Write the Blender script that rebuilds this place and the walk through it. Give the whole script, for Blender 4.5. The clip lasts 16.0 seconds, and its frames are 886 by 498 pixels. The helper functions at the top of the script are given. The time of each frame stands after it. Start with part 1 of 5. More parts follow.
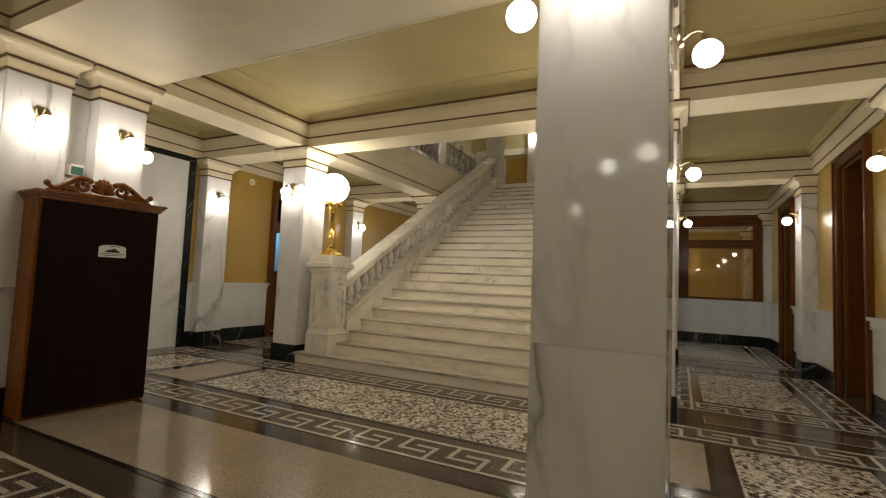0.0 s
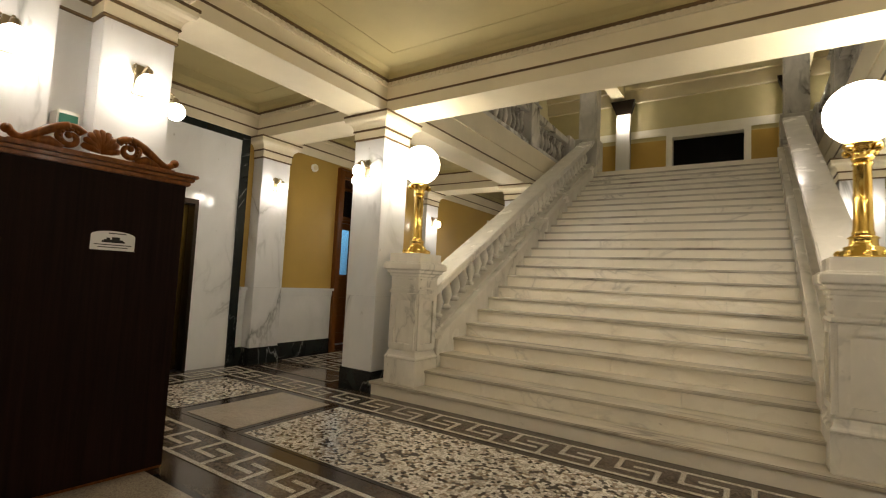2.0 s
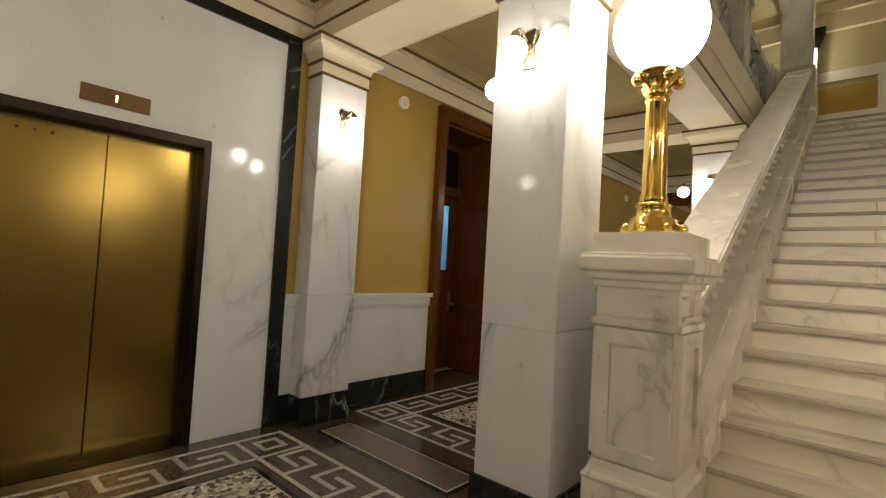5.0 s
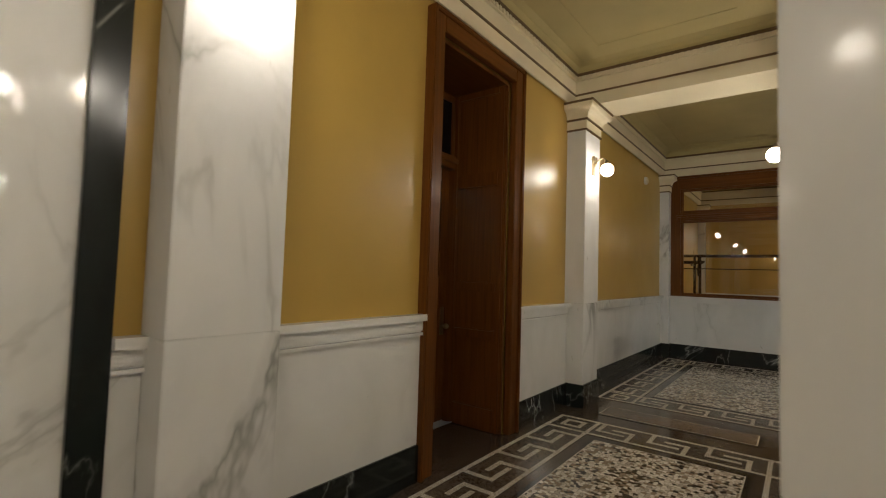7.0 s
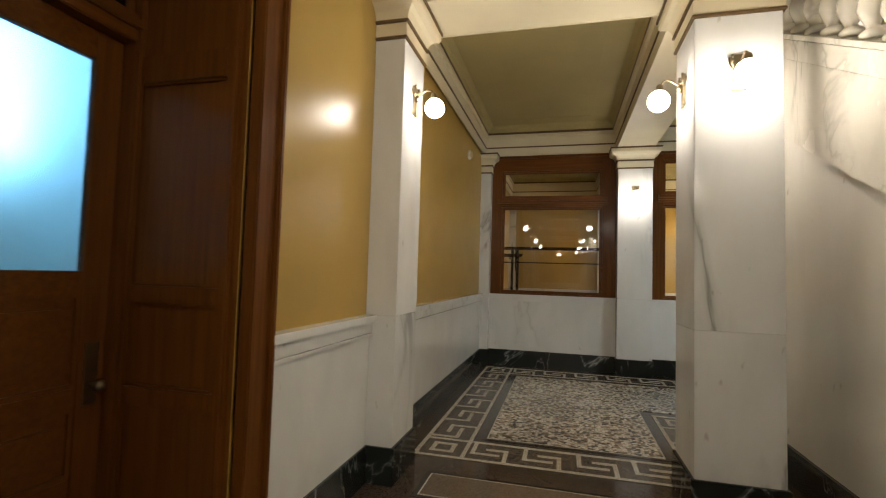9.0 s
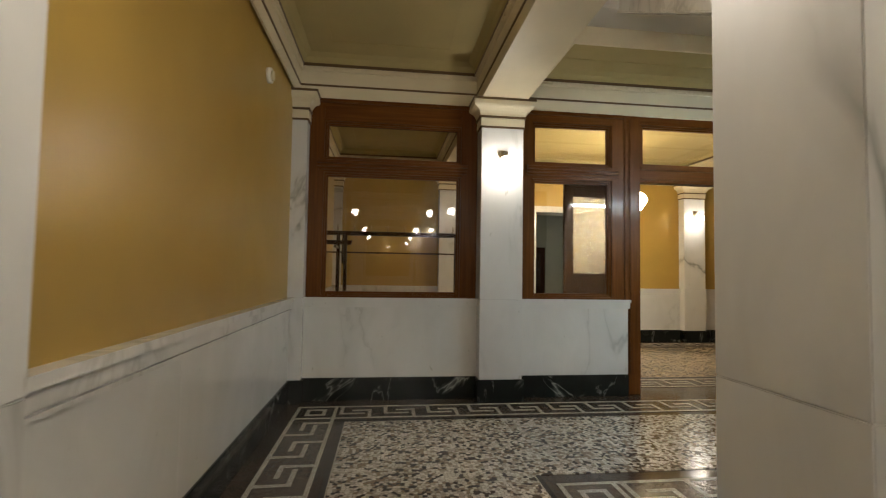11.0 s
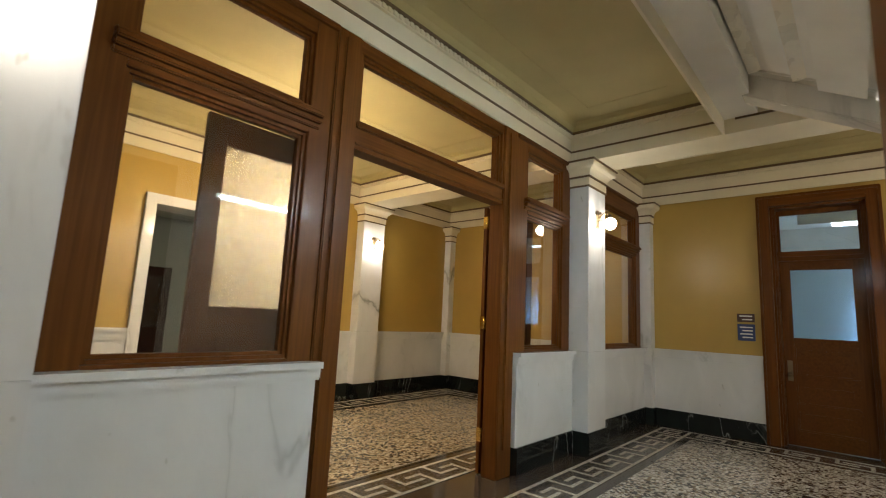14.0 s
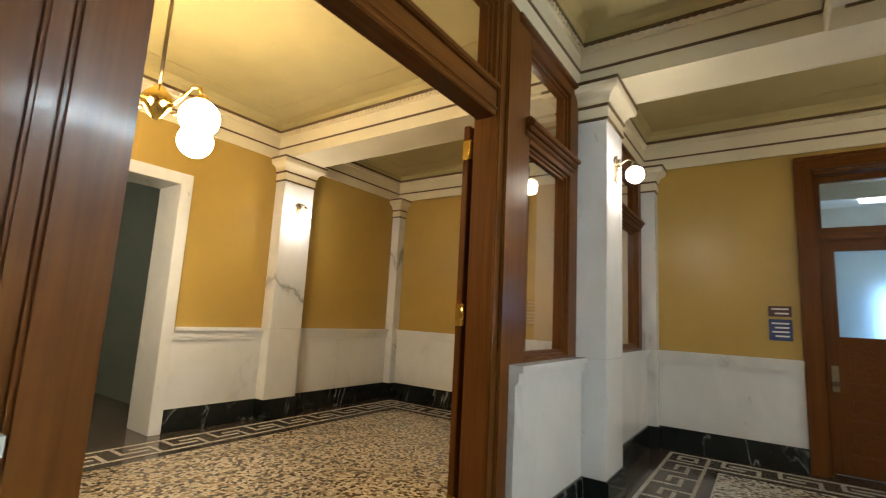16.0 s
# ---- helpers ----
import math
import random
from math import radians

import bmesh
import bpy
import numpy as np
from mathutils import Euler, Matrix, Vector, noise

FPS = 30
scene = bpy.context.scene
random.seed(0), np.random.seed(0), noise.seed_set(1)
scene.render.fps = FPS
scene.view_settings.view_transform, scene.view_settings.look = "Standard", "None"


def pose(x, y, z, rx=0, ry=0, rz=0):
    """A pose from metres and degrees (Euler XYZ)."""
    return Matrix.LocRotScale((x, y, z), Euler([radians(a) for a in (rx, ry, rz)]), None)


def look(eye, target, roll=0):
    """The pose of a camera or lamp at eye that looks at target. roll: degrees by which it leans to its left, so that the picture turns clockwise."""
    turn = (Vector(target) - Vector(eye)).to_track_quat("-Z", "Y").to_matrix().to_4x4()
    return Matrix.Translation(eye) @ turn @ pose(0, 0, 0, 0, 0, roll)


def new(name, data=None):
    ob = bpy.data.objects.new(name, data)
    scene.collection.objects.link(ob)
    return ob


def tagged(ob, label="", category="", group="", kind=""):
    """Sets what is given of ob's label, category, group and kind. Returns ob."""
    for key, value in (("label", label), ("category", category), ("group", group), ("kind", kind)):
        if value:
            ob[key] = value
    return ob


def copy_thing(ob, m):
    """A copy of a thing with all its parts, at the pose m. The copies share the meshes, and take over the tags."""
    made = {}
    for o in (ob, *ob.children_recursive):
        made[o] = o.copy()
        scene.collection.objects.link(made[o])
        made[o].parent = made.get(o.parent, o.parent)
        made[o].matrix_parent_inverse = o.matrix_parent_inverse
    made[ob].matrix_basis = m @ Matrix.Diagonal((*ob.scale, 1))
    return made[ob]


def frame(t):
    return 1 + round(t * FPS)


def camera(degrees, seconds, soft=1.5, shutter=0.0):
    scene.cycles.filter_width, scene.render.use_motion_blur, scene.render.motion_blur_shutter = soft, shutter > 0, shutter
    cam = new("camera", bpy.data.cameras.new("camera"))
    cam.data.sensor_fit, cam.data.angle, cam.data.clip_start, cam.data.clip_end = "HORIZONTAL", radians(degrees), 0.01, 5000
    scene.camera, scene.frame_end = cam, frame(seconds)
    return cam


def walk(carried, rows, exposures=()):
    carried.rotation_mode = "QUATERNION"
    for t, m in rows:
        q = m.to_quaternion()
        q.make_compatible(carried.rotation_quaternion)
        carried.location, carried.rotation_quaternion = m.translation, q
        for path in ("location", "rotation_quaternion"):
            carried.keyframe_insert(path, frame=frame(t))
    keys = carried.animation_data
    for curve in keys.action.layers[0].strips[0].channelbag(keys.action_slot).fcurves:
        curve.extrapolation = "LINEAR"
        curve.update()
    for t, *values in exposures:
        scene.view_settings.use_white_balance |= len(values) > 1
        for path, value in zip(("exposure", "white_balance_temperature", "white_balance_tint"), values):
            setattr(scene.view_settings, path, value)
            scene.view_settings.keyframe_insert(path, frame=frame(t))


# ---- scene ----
cam = camera(87.0, 16.0, soft=1.1, shutter=0.25)
PATH = [
    (0, (-0.127, -0.075, 1.432), (-1.034, 1.703, 1.563), 2.4),
    (0.5, (-0.525, 0.202, 1.398), (-1.507, 1.938, 1.551), 2.5),
    (1, (-0.949, 0.591, 1.417), (-1.959, 2.31, 1.575), 2.5),
    (1.5, (-1.399, 0.897, 1.449), (-2.444, 2.595, 1.601), 2.8),
    (2, (-1.816, 1.28, 1.418), (-2.913, 2.946, 1.558), 2.8),
    (2.5, (-2.217, 1.626, 1.413), (-3.357, 3.266, 1.529), 3.0),
    (3, (-2.634, 1.962, 1.417), (-3.809, 3.577, 1.52), 3.1),
    (3.5, (-3.05, 2.36, 1.459), (-4.263, 3.948, 1.545), 3.2),
    (4, (-3.542, 2.666, 1.484), (-4.844, 4.182, 1.567), 3.5),
    (4.5, (-4.0, 3.038, 1.509), (-5.327, 4.532, 1.586), 3.3),
    (4.7, (-4.19, 3.18, 1.519), (-5.53, 4.662, 1.594), 3.3),
    (7, (-6.225, 4.927, 1.489), (-7.441, 6.511, 1.593), 1.8),
    (7.5, (-6.502, 5.354, 1.5), (-7.54, 7.061, 1.607), 2.5),
    (8, (-6.683, 5.925, 1.5), (-7.525, 7.736, 1.612), 2.3),
    (8.5, (-6.885, 6.464, 1.5), (-7.553, 8.346, 1.612), 1.8),
    (10.8, (-7.346, 9.208, 1.523), (-7.194, 11.2, 1.616), 1.2),
    (11, (-7.342, 9.411, 1.518), (-7.103, 11.394, 1.611), 0.9),
    (11.5, (-7.224, 9.997, 1.56), (-6.739, 11.935, 1.643), 1.0),
    (12, (-7.127, 10.512, 1.524), (-6.431, 12.384, 1.626), 1.0),
    (12.5, (-6.9, 11.011, 1.467), (-5.96, 12.769, 1.615), 1.8),
    (13, (-6.704, 11.576, 1.431), (-5.499, 13.154, 1.674), 1.9),
    (13.5, (-6.427, 11.979, 1.446), (-5.053, 13.4, 1.75), 2.4),
    (14, (-6.1, 12.357, 1.509), (-4.624, 13.675, 1.8), 2.8),
    (14.5, (-5.78, 12.722, 1.515), (-4.252, 13.978, 1.816), 2.8),
    (15, (-5.367, 13.041, 1.498), (-3.76, 14.192, 1.802), 2.9),
    (15.5, (-4.978, 13.346, 1.482), (-3.299, 14.39, 1.786), 3.0),
    (16, (-4.6, 13.726, 1.463), (-2.976, 14.857, 1.749), 3.0),
]
walk(cam, [(t, look(eye, target, roll)) for t, eye, target, roll in PATH],
     [(0, 0.6), (0.5, 0.75), (1.5, 0.75), (4.5, 0.8), (7, 0.85), (8.5, 1.2), (11, 1.1), (12.5, 1.15), (14, 1.25), (15, 1.5), (16, 1.55)])

# ---- light ----
world = bpy.data.worlds.new("world")
world.use_nodes = True
scene.world = world
wbg = world.node_tree.nodes["Background"]
wbg.inputs[0].default_value = (0.02, 0.022, 0.03, 1)
wbg.inputs[1].default_value = 0.5
GLOBE = 32.0
BIG_GLOBE = 14.0
UPPER = 60.0
scene.view_settings.exposure = 0.0

# ---- materials ----
def material(name):
    m = bpy.data.materials.new(name)
    m.use_nodes = True
    nt = m.node_tree
    b = nt.nodes["Principled BSDF"]
    return m, nt, b

def nd(nt, kind, **kw):
    n = nt.nodes.new(kind)
    for k, v in kw.items():
        n.inputs[k].default_value = v
    return n

def coords(nt, scale=(1, 1, 1), spread=3.0, tilt=0.0):
    tc = nt.nodes.new("ShaderNodeTexCoord")
    oi = nt.nodes.new("ShaderNodeObjectInfo")
    mul = nt.nodes.new("ShaderNodeMath")
    mul.operation = "MULTIPLY"
    mul.inputs[1].default_value = spread
    nt.links.new(oi.outputs["Random"], mul.inputs[0])
    add = nt.nodes.new("ShaderNodeVectorMath")
    add.operation = "ADD"
    nt.links.new(tc.outputs["Object"], add.inputs[0])
    nt.links.new(mul.outputs[0], add.inputs[1])
    mp = nt.nodes.new("ShaderNodeMapping")
    mp.inputs["Scale"].default_value = scale
    mp.inputs["Rotation"].default_value = (tilt, tilt, 0)
    nt.links.new(add.outputs[0], mp.inputs[0])
    return mp.outputs[0]

def ramp(nt, stops, constant=False):
    r = nt.nodes.new("ShaderNodeValToRGB")
    e = r.color_ramp.elements
    while len(e) < len(stops):
        e.new(0.5)
    for el, (p, c) in zip(e, stops):
        el.position = p
        el.color = (*c, 1)
    if constant:
        r.color_ramp.interpolation = "CONSTANT"
    return r

def bump(nt, b, height, strength, distance):
    n = nt.nodes.new("ShaderNodeBump")
    n.inputs["Strength"].default_value = strength
    n.inputs["Distance"].default_value = distance
    nt.links.new(height, n.inputs["Height"])
    nt.links.new(n.outputs[0], b.inputs["Normal"])

def vary_rough(nt, b, vec, lo, hi, scale=3.0):
    n = nd(nt, "ShaderNodeTexNoise", Scale=scale, Detail=4.0)
    nt.links.new(vec, n.inputs["Vector"])
    mr = nt.nodes.new("ShaderNodeMapRange")
    mr.inputs["From Min"].default_value = 0.3
    mr.inputs["From Max"].default_value = 0.7
    mr.inputs["To Min"].default_value = lo
    mr.inputs["To Max"].default_value = hi
    nt.links.new(n.outputs[0], mr.inputs[0])
    nt.links.new(mr.outputs[0], b.inputs["Roughness"])

def marble(name, base, tone, vein, width=0.02, scale=0.9, lo=0.1, hi=0.22, spread=7.0, strength=0.8, patch=0.6, stretch=(1, 1, 0.55), tilt=0.0, gate_at=0.45, gloss=0.4):
    m, nt, b = material(name)
    vec = coords(nt, stretch, spread, tilt)
    n1 = nd(nt, "ShaderNodeTexNoise", Scale=scale, Detail=5.0, Roughness=0.55, Distortion=0.7)
    nt.links.new(vec, n1.inputs["Vector"])
    sub = nt.nodes.new("ShaderNodeMath"); sub.operation = "SUBTRACT"; sub.inputs[1].default_value = 0.5
    nt.links.new(n1.outputs[0], sub.inputs[0])
    ab = nt.nodes.new("ShaderNodeMath"); ab.operation = "ABSOLUTE"
    nt.links.new(sub.outputs[0], ab.inputs[0])
    line = ramp(nt, [(0.0, (1, 1, 1)), (width, (0.25, 0.25, 0.25)), (width * 3.5, (0, 0, 0))])
    nt.links.new(ab.outputs[0], line.inputs[0])
    n2 = nd(nt, "ShaderNodeTexNoise", Scale=scale * 0.8, Detail=3.0)
    nt.links.new(vec, n2.inputs["Vector"])
    gate = ramp(nt, [(gate_at, (0, 0, 0)), (gate_at + 0.18, (strength, strength, strength))])
    nt.links.new(n2.outputs[0], gate.inputs[0])
    mul = nt.nodes.new("ShaderNodeMath"); mul.operation = "MULTIPLY"
    nt.links.new(line.outputs[0], mul.inputs[0])
    nt.links.new(gate.outputs[0], mul.inputs[1])
    n3 = nd(nt, "ShaderNodeTexNoise", Scale=scale * 2.2, Detail=8.0, Distortion=0.8)
    nt.links.new(vec, n3.inputs["Vector"])
    cloud = ramp(nt, [(0.35, base), (0.72, tuple(a * (1 - patch) + t * patch for a, t in zip(base, tone)))])
    nt.links.new(n3.outputs[0], cloud.inputs[0])
    mix = nt.nodes.new("ShaderNodeMixRGB")
    nt.links.new(mul.outputs[0], mix.inputs[0])
    nt.links.new(cloud.outputs[0], mix.inputs[1])
    mix.inputs[2].default_value = (*vein, 1)
    sp = nd(nt, "ShaderNodeTexNoise", Scale=scale * 14, Detail=2.0)
    nt.links.new(vec, sp.inputs["Vector"])
    sr = ramp(nt, [(0.72, (1, 1, 1)), (0.8, (0.72, 0.71, 0.68))])
    nt.links.new(sp.outputs[0], sr.inputs[0])
    speck = nt.nodes.new("ShaderNodeMixRGB"); speck.blend_type = "MULTIPLY"; speck.inputs[0].default_value = 1.0
    nt.links.new(mix.outputs[0], speck.inputs[1])
    nt.links.new(sr.outputs[0], speck.inputs[2])
    nt.links.new(speck.outputs[0], b.inputs["Base Color"])
    vary_rough(nt, b, vec, lo, hi)
    b.inputs["Specular IOR Level"].default_value = gloss
    return m

def plaster(name, colour, rough=0.6, mottling=0.06, bumpy=0.08, coat=0.0):
    m, nt, b = material(name)
    vec = coords(nt, (1, 1, 1), 0.0)
    n = nd(nt, "ShaderNodeTexNoise", Scale=1.7, Detail=6.0)
    nt.links.new(vec, n.inputs["Vector"])
    r = ramp(nt, [(0.3, tuple(c * (1 - mottling) for c in colour)), (0.7, tuple(min(1, c * (1 + mottling)) for c in colour))])
    nt.links.new(n.outputs[0], r.inputs[0])
    nt.links.new(r.outputs[0], b.inputs["Base Color"])
    f = nd(nt, "ShaderNodeTexNoise", Scale=90.0, Detail=3.0)
    nt.links.new(vec, f.inputs["Vector"])
    bump(nt, b, f.outputs[0], bumpy, 0.004)
    vary_rough(nt, b, vec, rough - 0.025, rough + 0.025)
    b.inputs["Coat Weight"].default_value = coat
    return m

def wood(name, dark, light, rough=0.36, axis=2, coat=0.10):
    m, nt, b = material(name)
    sc = [36.0, 36.0, 36.0]
    sc[axis] = 1.3
    vec = coords(nt, tuple(sc), 5.0)
    n = nd(nt, "ShaderNodeTexNoise", Scale=1.0, Detail=6.0, Distortion=0.6)
    nt.links.new(vec, n.inputs["Vector"])
    r = ramp(nt, [(0.28, dark), (0.72, light)])
    nt.links.new(n.outputs[0], r.inputs[0])
    nt.links.new(r.outputs[0], b.inputs["Base Color"])
    bump(nt, b, n.outputs[0], 0.07, 0.003)
    b.inputs["Roughness"].default_value = rough
    b.inputs["Specular IOR Level"].default_value = 0.12
    b.inputs["Coat Weight"].default_value = coat
    b.inputs["Coat Roughness"].default_value = 0.13
    return m

def metal(name, colour, rough=0.2, brushed=False):
    m, nt, b = material(name)
    b.inputs["Metallic"].default_value = 1.0
    b.inputs["Base Color"].default_value = (*colour, 1)
    vec = coords(nt, (60, 60, 0.8) if brushed else (1, 1, 1), 1.0)
    vary_rough(nt, b, vec, rough * 0.93, rough * 1.07, 1.0 if brushed else 1.5)
    return m

def tesserae(name, stops, scale, joint, rough=0.16, jointcol=(0.06, 0.05, 0.045), square=True):
    m, nt, b = material(name)
    vec = coords(nt, (1, 1, 1), 0.0)
    v = nd(nt, "ShaderNodeTexVoronoi", Scale=scale)
    v.voronoi_dimensions = "2D"
    v.distance = "CHEBYCHEV" if square else "EUCLIDEAN"
    v.inputs["Randomness"].default_value = 0.75
    nt.links.new(vec, v.inputs["Vector"])
    sep = nt.nodes.new("ShaderNodeSeparateColor")
    nt.links.new(v.outputs["Color"], sep.inputs[0])
    r = ramp(nt, stops, True)
    nt.links.new(sep.outputs[0], r.inputs[0])
    e = nd(nt, "ShaderNodeTexVoronoi", Scale=scale)
    e.voronoi_dimensions = "2D"
    e.feature = "DISTANCE_TO_EDGE"
    e.inputs["Randomness"].default_value = 0.75
    nt.links.new(vec, e.inputs["Vector"])
    jr = ramp(nt, [(joint * 0.5, (0, 0, 0)), (joint, (1, 1, 1))])
    nt.links.new(e.outputs[0], jr.inputs[0])
    dirt = nd(nt, "ShaderNodeTexNoise", Scale=1.3, Detail=5.0)
    nt.links.new(vec, dirt.inputs["Vector"])
    dr = ramp(nt, [(0.3, (0.72, 0.72, 0.72)), (0.7, (1, 1, 1))])
    nt.links.new(dirt.outputs[0], dr.inputs[0])
    mix = nt.nodes.new("ShaderNodeMixRGB")
    nt.links.new(jr.outputs[0], mix.inputs[0])
    mix.inputs[1].default_value = (*jointcol, 1)
    nt.links.new(r.outputs[0], mix.inputs[2])
    mul = nt.nodes.new("ShaderNodeMixRGB"); mul.blend_type = "MULTIPLY"; mul.inputs[0].default_value = 1.0
    nt.links.new(mix.outputs[0], mul.inputs[1])
    nt.links.new(dr.outputs[0], mul.inputs[2])
    nt.links.new(mul.outputs[0], b.inputs["Base Color"])
    bump(nt, b, jr.outputs[0], 0.12, 0.001)
    vary_rough(nt, b, vec, rough * 0.7, rough * 1.4, 5.0)
    return m

def terrazzo(name, colour, fleck, rough=0.12):
    m, nt, b = material(name)
    vec = coords(nt, (1, 1, 1), 0.0)
    v = nd(nt, "ShaderNodeTexVoronoi", Scale=130.0)
    nt.links.new(vec, v.inputs["Vector"])
    sep = nt.nodes.new("ShaderNodeSeparateColor")
    nt.links.new(v.outputs["Color"], sep.inputs[0])
    r = ramp(nt, [(0.0, fleck), (0.35, colour), (1.0, tuple(min(1, c * 1.25) for c in colour))])
    nt.links.new(sep.outputs[0], r.inputs[0])
    n = nd(nt, "ShaderNodeTexNoise", Scale=1.5, Detail=6.0)
    nt.links.new(vec, n.inputs["Vector"])
    dr = ramp(nt, [(0.3, (0.75, 0.75, 0.75)), (0.7, (1, 1, 1))])
    nt.links.new(n.outputs[0], dr.inputs[0])
    mul = nt.nodes.new("ShaderNodeMixRGB"); mul.blend_type = "MULTIPLY"; mul.inputs[0].default_value = 1.0
    nt.links.new(r.outputs[0], mul.inputs[1])
    nt.links.new(dr.outputs[0], mul.inputs[2])
    nt.links.new(mul.outputs[0], b.inputs["Base Color"])
    vary_rough(nt, b, vec, rough * 0.7, rough * 1.5, 4.0)
    return m

def glow(name, colour, strength):
    m, nt, b = material(name)
    b.inputs["Base Color"].default_value = (0.9, 0.9, 0.88, 1)
    b.inputs["Emission Color"].default_value = (*colour, 1)
    b.inputs["Emission Strength"].default_value = strength
    b.inputs["Roughness"].default_value = 0.15
    return m

def glass(name, tint=(1, 1, 1), rough=0.0):
    m, nt, b = material(name)
    b.inputs["Base Color"].default_value = (*tint, 1)
    b.inputs["Transmission Weight"].default_value = 1.0
    b.inputs["Roughness"].default_value = rough
    b.inputs["IOR"].default_value = 1.5
    return m

MARBLE = marble("white_marble", (0.70, 0.70, 0.695), (0.56, 0.57, 0.56), (0.26, 0.27, 0.265), 0.016, 0.9, 0.05, 0.10, strength=0.55, patch=0.55, gate_at=0.50, tilt=0.7, stretch=(1.2, 1.2, 0.65))
PILLAR_MARBLE = marble("streaked_pillar_marble", (0.70, 0.70, 0.70), (0.56, 0.565, 0.56), (0.22, 0.225, 0.215), 0.022, 0.9, 0.05, 0.10, strength=0.85, patch=0.55, stretch=(1.1, 1.1, 0.55), tilt=0.6, gate_at=0.46, gloss=0.15)
PLAIN_MARBLE = marble("plain_cream_marble", (0.80, 0.77, 0.71), (0.69, 0.66, 0.60), (0.42, 0.39, 0.34), 0.012, 0.8, 0.08, 0.2, strength=0.4, patch=0.55, stretch=(1, 1, 0.5), tilt=0.4, gate_at=0.56)
CARVED = marble("carved_cream_marble", (0.80, 0.765, 0.685), (0.64, 0.61, 0.54), (0.34, 0.33, 0.29), 0.018, 1.5, 0.16, 0.3, strength=0.7, patch=0.7, tilt=0.6, gate_at=0.47)
STEP_MARBLE = marble("worn_stair_marble", (0.86, 0.80, 0.68), (0.74, 0.68, 0.56), (0.36, 0.33, 0.28), 0.012, 1.2, 0.22, 0.38, stretch=(0.6, 1.0, 1.0), strength=0.6)
TREAD = marble("worn_tread_marble", (0.60, 0.55, 0.45), (0.42, 0.38, 0.31), (0.17, 0.15, 0.12), 0.06, 1.3, 0.3, 0.5, stretch=(0.5, 2.2, 1.0), strength=0.9, patch=0.9)
GREY_MARBLE = marble("veined_grey_marble", (0.72, 0.69, 0.63), (0.50, 0.48, 0.44), (0.07, 0.06, 0.05), 0.045, 1.9, 0.12, 0.2, strength=1.0, patch=0.9)
BLACK_MARBLE = marble("black_green_marble", (0.010, 0.012, 0.012), (0.016, 0.022, 0.02), (0.35, 0.37, 0.35), 0.006, 1.8, 0.08, 0.2, strength=0.9)
OCHRE = plaster("ochre_paint", (0.42, 0.275, 0.065), 0.33, 0.05, 0.05, 0.0)
OLIVE = plaster("olive_ceiling_paint", (0.44, 0.365, 0.165), 0.7)
UPPERPAINT = plaster("olive_wall_paint", (0.52, 0.47, 0.27), 0.6)
CREAM = plaster("cream_paint", (0.70, 0.625, 0.455), 0.5)
# Grey green darkened so the vestibule reads as dimly lit.
GREENPAINT = plaster("darkened_green_paint", (0.13, 0.15, 0.12), 0.5)
WHITE = plaster("white_plaster", (0.80, 0.78, 0.72), 0.55)
LINE = plaster("bronze_line_paint", (0.12, 0.07, 0.025), 0.45)
WOOD = wood("stained_oak", (0.088, 0.029, 0.0055), (0.138, 0.048, 0.0092))
WOOD_X = wood("stained_oak_rails", (0.088, 0.029, 0.0055), (0.138, 0.048, 0.0092), axis=0)
WOOD_Y = wood("stained_oak_side_rails", (0.088, 0.029, 0.0055), (0.138, 0.048, 0.0092), axis=1)
DARKWOOD = wood("black_brown_wood", (0.008, 0.0038, 0.0028), (0.017, 0.0075, 0.0055), 0.55, 2, 0.0)
DARKWOOD.node_tree.nodes["Principled BSDF"].inputs["Specular IOR Level"].default_value = 0.06
HONEYWOOD = wood("honey_carved_wood", (0.13, 0.041, 0.008), (0.27, 0.098, 0.021), 0.35)
RACKWOOD = wood("dark_stained_wood", (0.022, 0.009, 0.004), (0.045, 0.018, 0.008))
BRASS = metal("polished_brass", (0.83, 0.58, 0.16), 0.12)
OLDBRASS = metal("aged_brass", (0.27, 0.215, 0.13), 0.34)
BRUSHED = metal("brushed_brass", (0.23, 0.158, 0.042), 0.22)
PLATE = metal("dull_bronze_plate", (0.13, 0.078, 0.04), 0.42)
BRONZE = metal("dark_bronze", (0.032, 0.024, 0.018), 0.38)
GLASS = glass("clear_glass")
FROST = glass("frosted_blue_glass", (0.55, 0.72, 0.85), 0.24)
# Opaque black, standing in for clear glass with an unlit room behind.
DARKGLASS = plaster("opaque_black_pane", (0.008, 0.008, 0.009), 0.12)
OBSCURE = glass("obscure_glass", (0.95, 0.92, 0.84), 0.16)
ont = OBSCURE.node_tree
ov = nd(ont, "ShaderNodeTexNoise", Scale=95.0, Detail=2.0, Distortion=0.6)
ont.links.new(coords(ont, (1, 1, 1.6), 0.0), ov.inputs["Vector"])
bump(ont, ont.nodes["Principled BSDF"], ov.outputs[0], 0.9, 0.012)
# Near black; doubles as painted shade for closet, upper room and shaft.
DARK = plaster("near_black_paint", (0.012, 0.012, 0.012), 0.8)
BLUE_SIGN = plaster("blue_sign_face", (0.03, 0.05, 0.16), 0.35)
BROWN_SIGN = plaster("brown_sign_face", (0.07, 0.03, 0.025), 0.35)
PAPER = plaster("paper_white", (0.75, 0.75, 0.74), 0.5)
GREENPLASTIC = plaster("green_sign_face", (0.02, 0.12, 0.08), 0.4)
LAMP = glow("lit_opal_glass", (1.0, 0.90, 0.76), GLOBE)
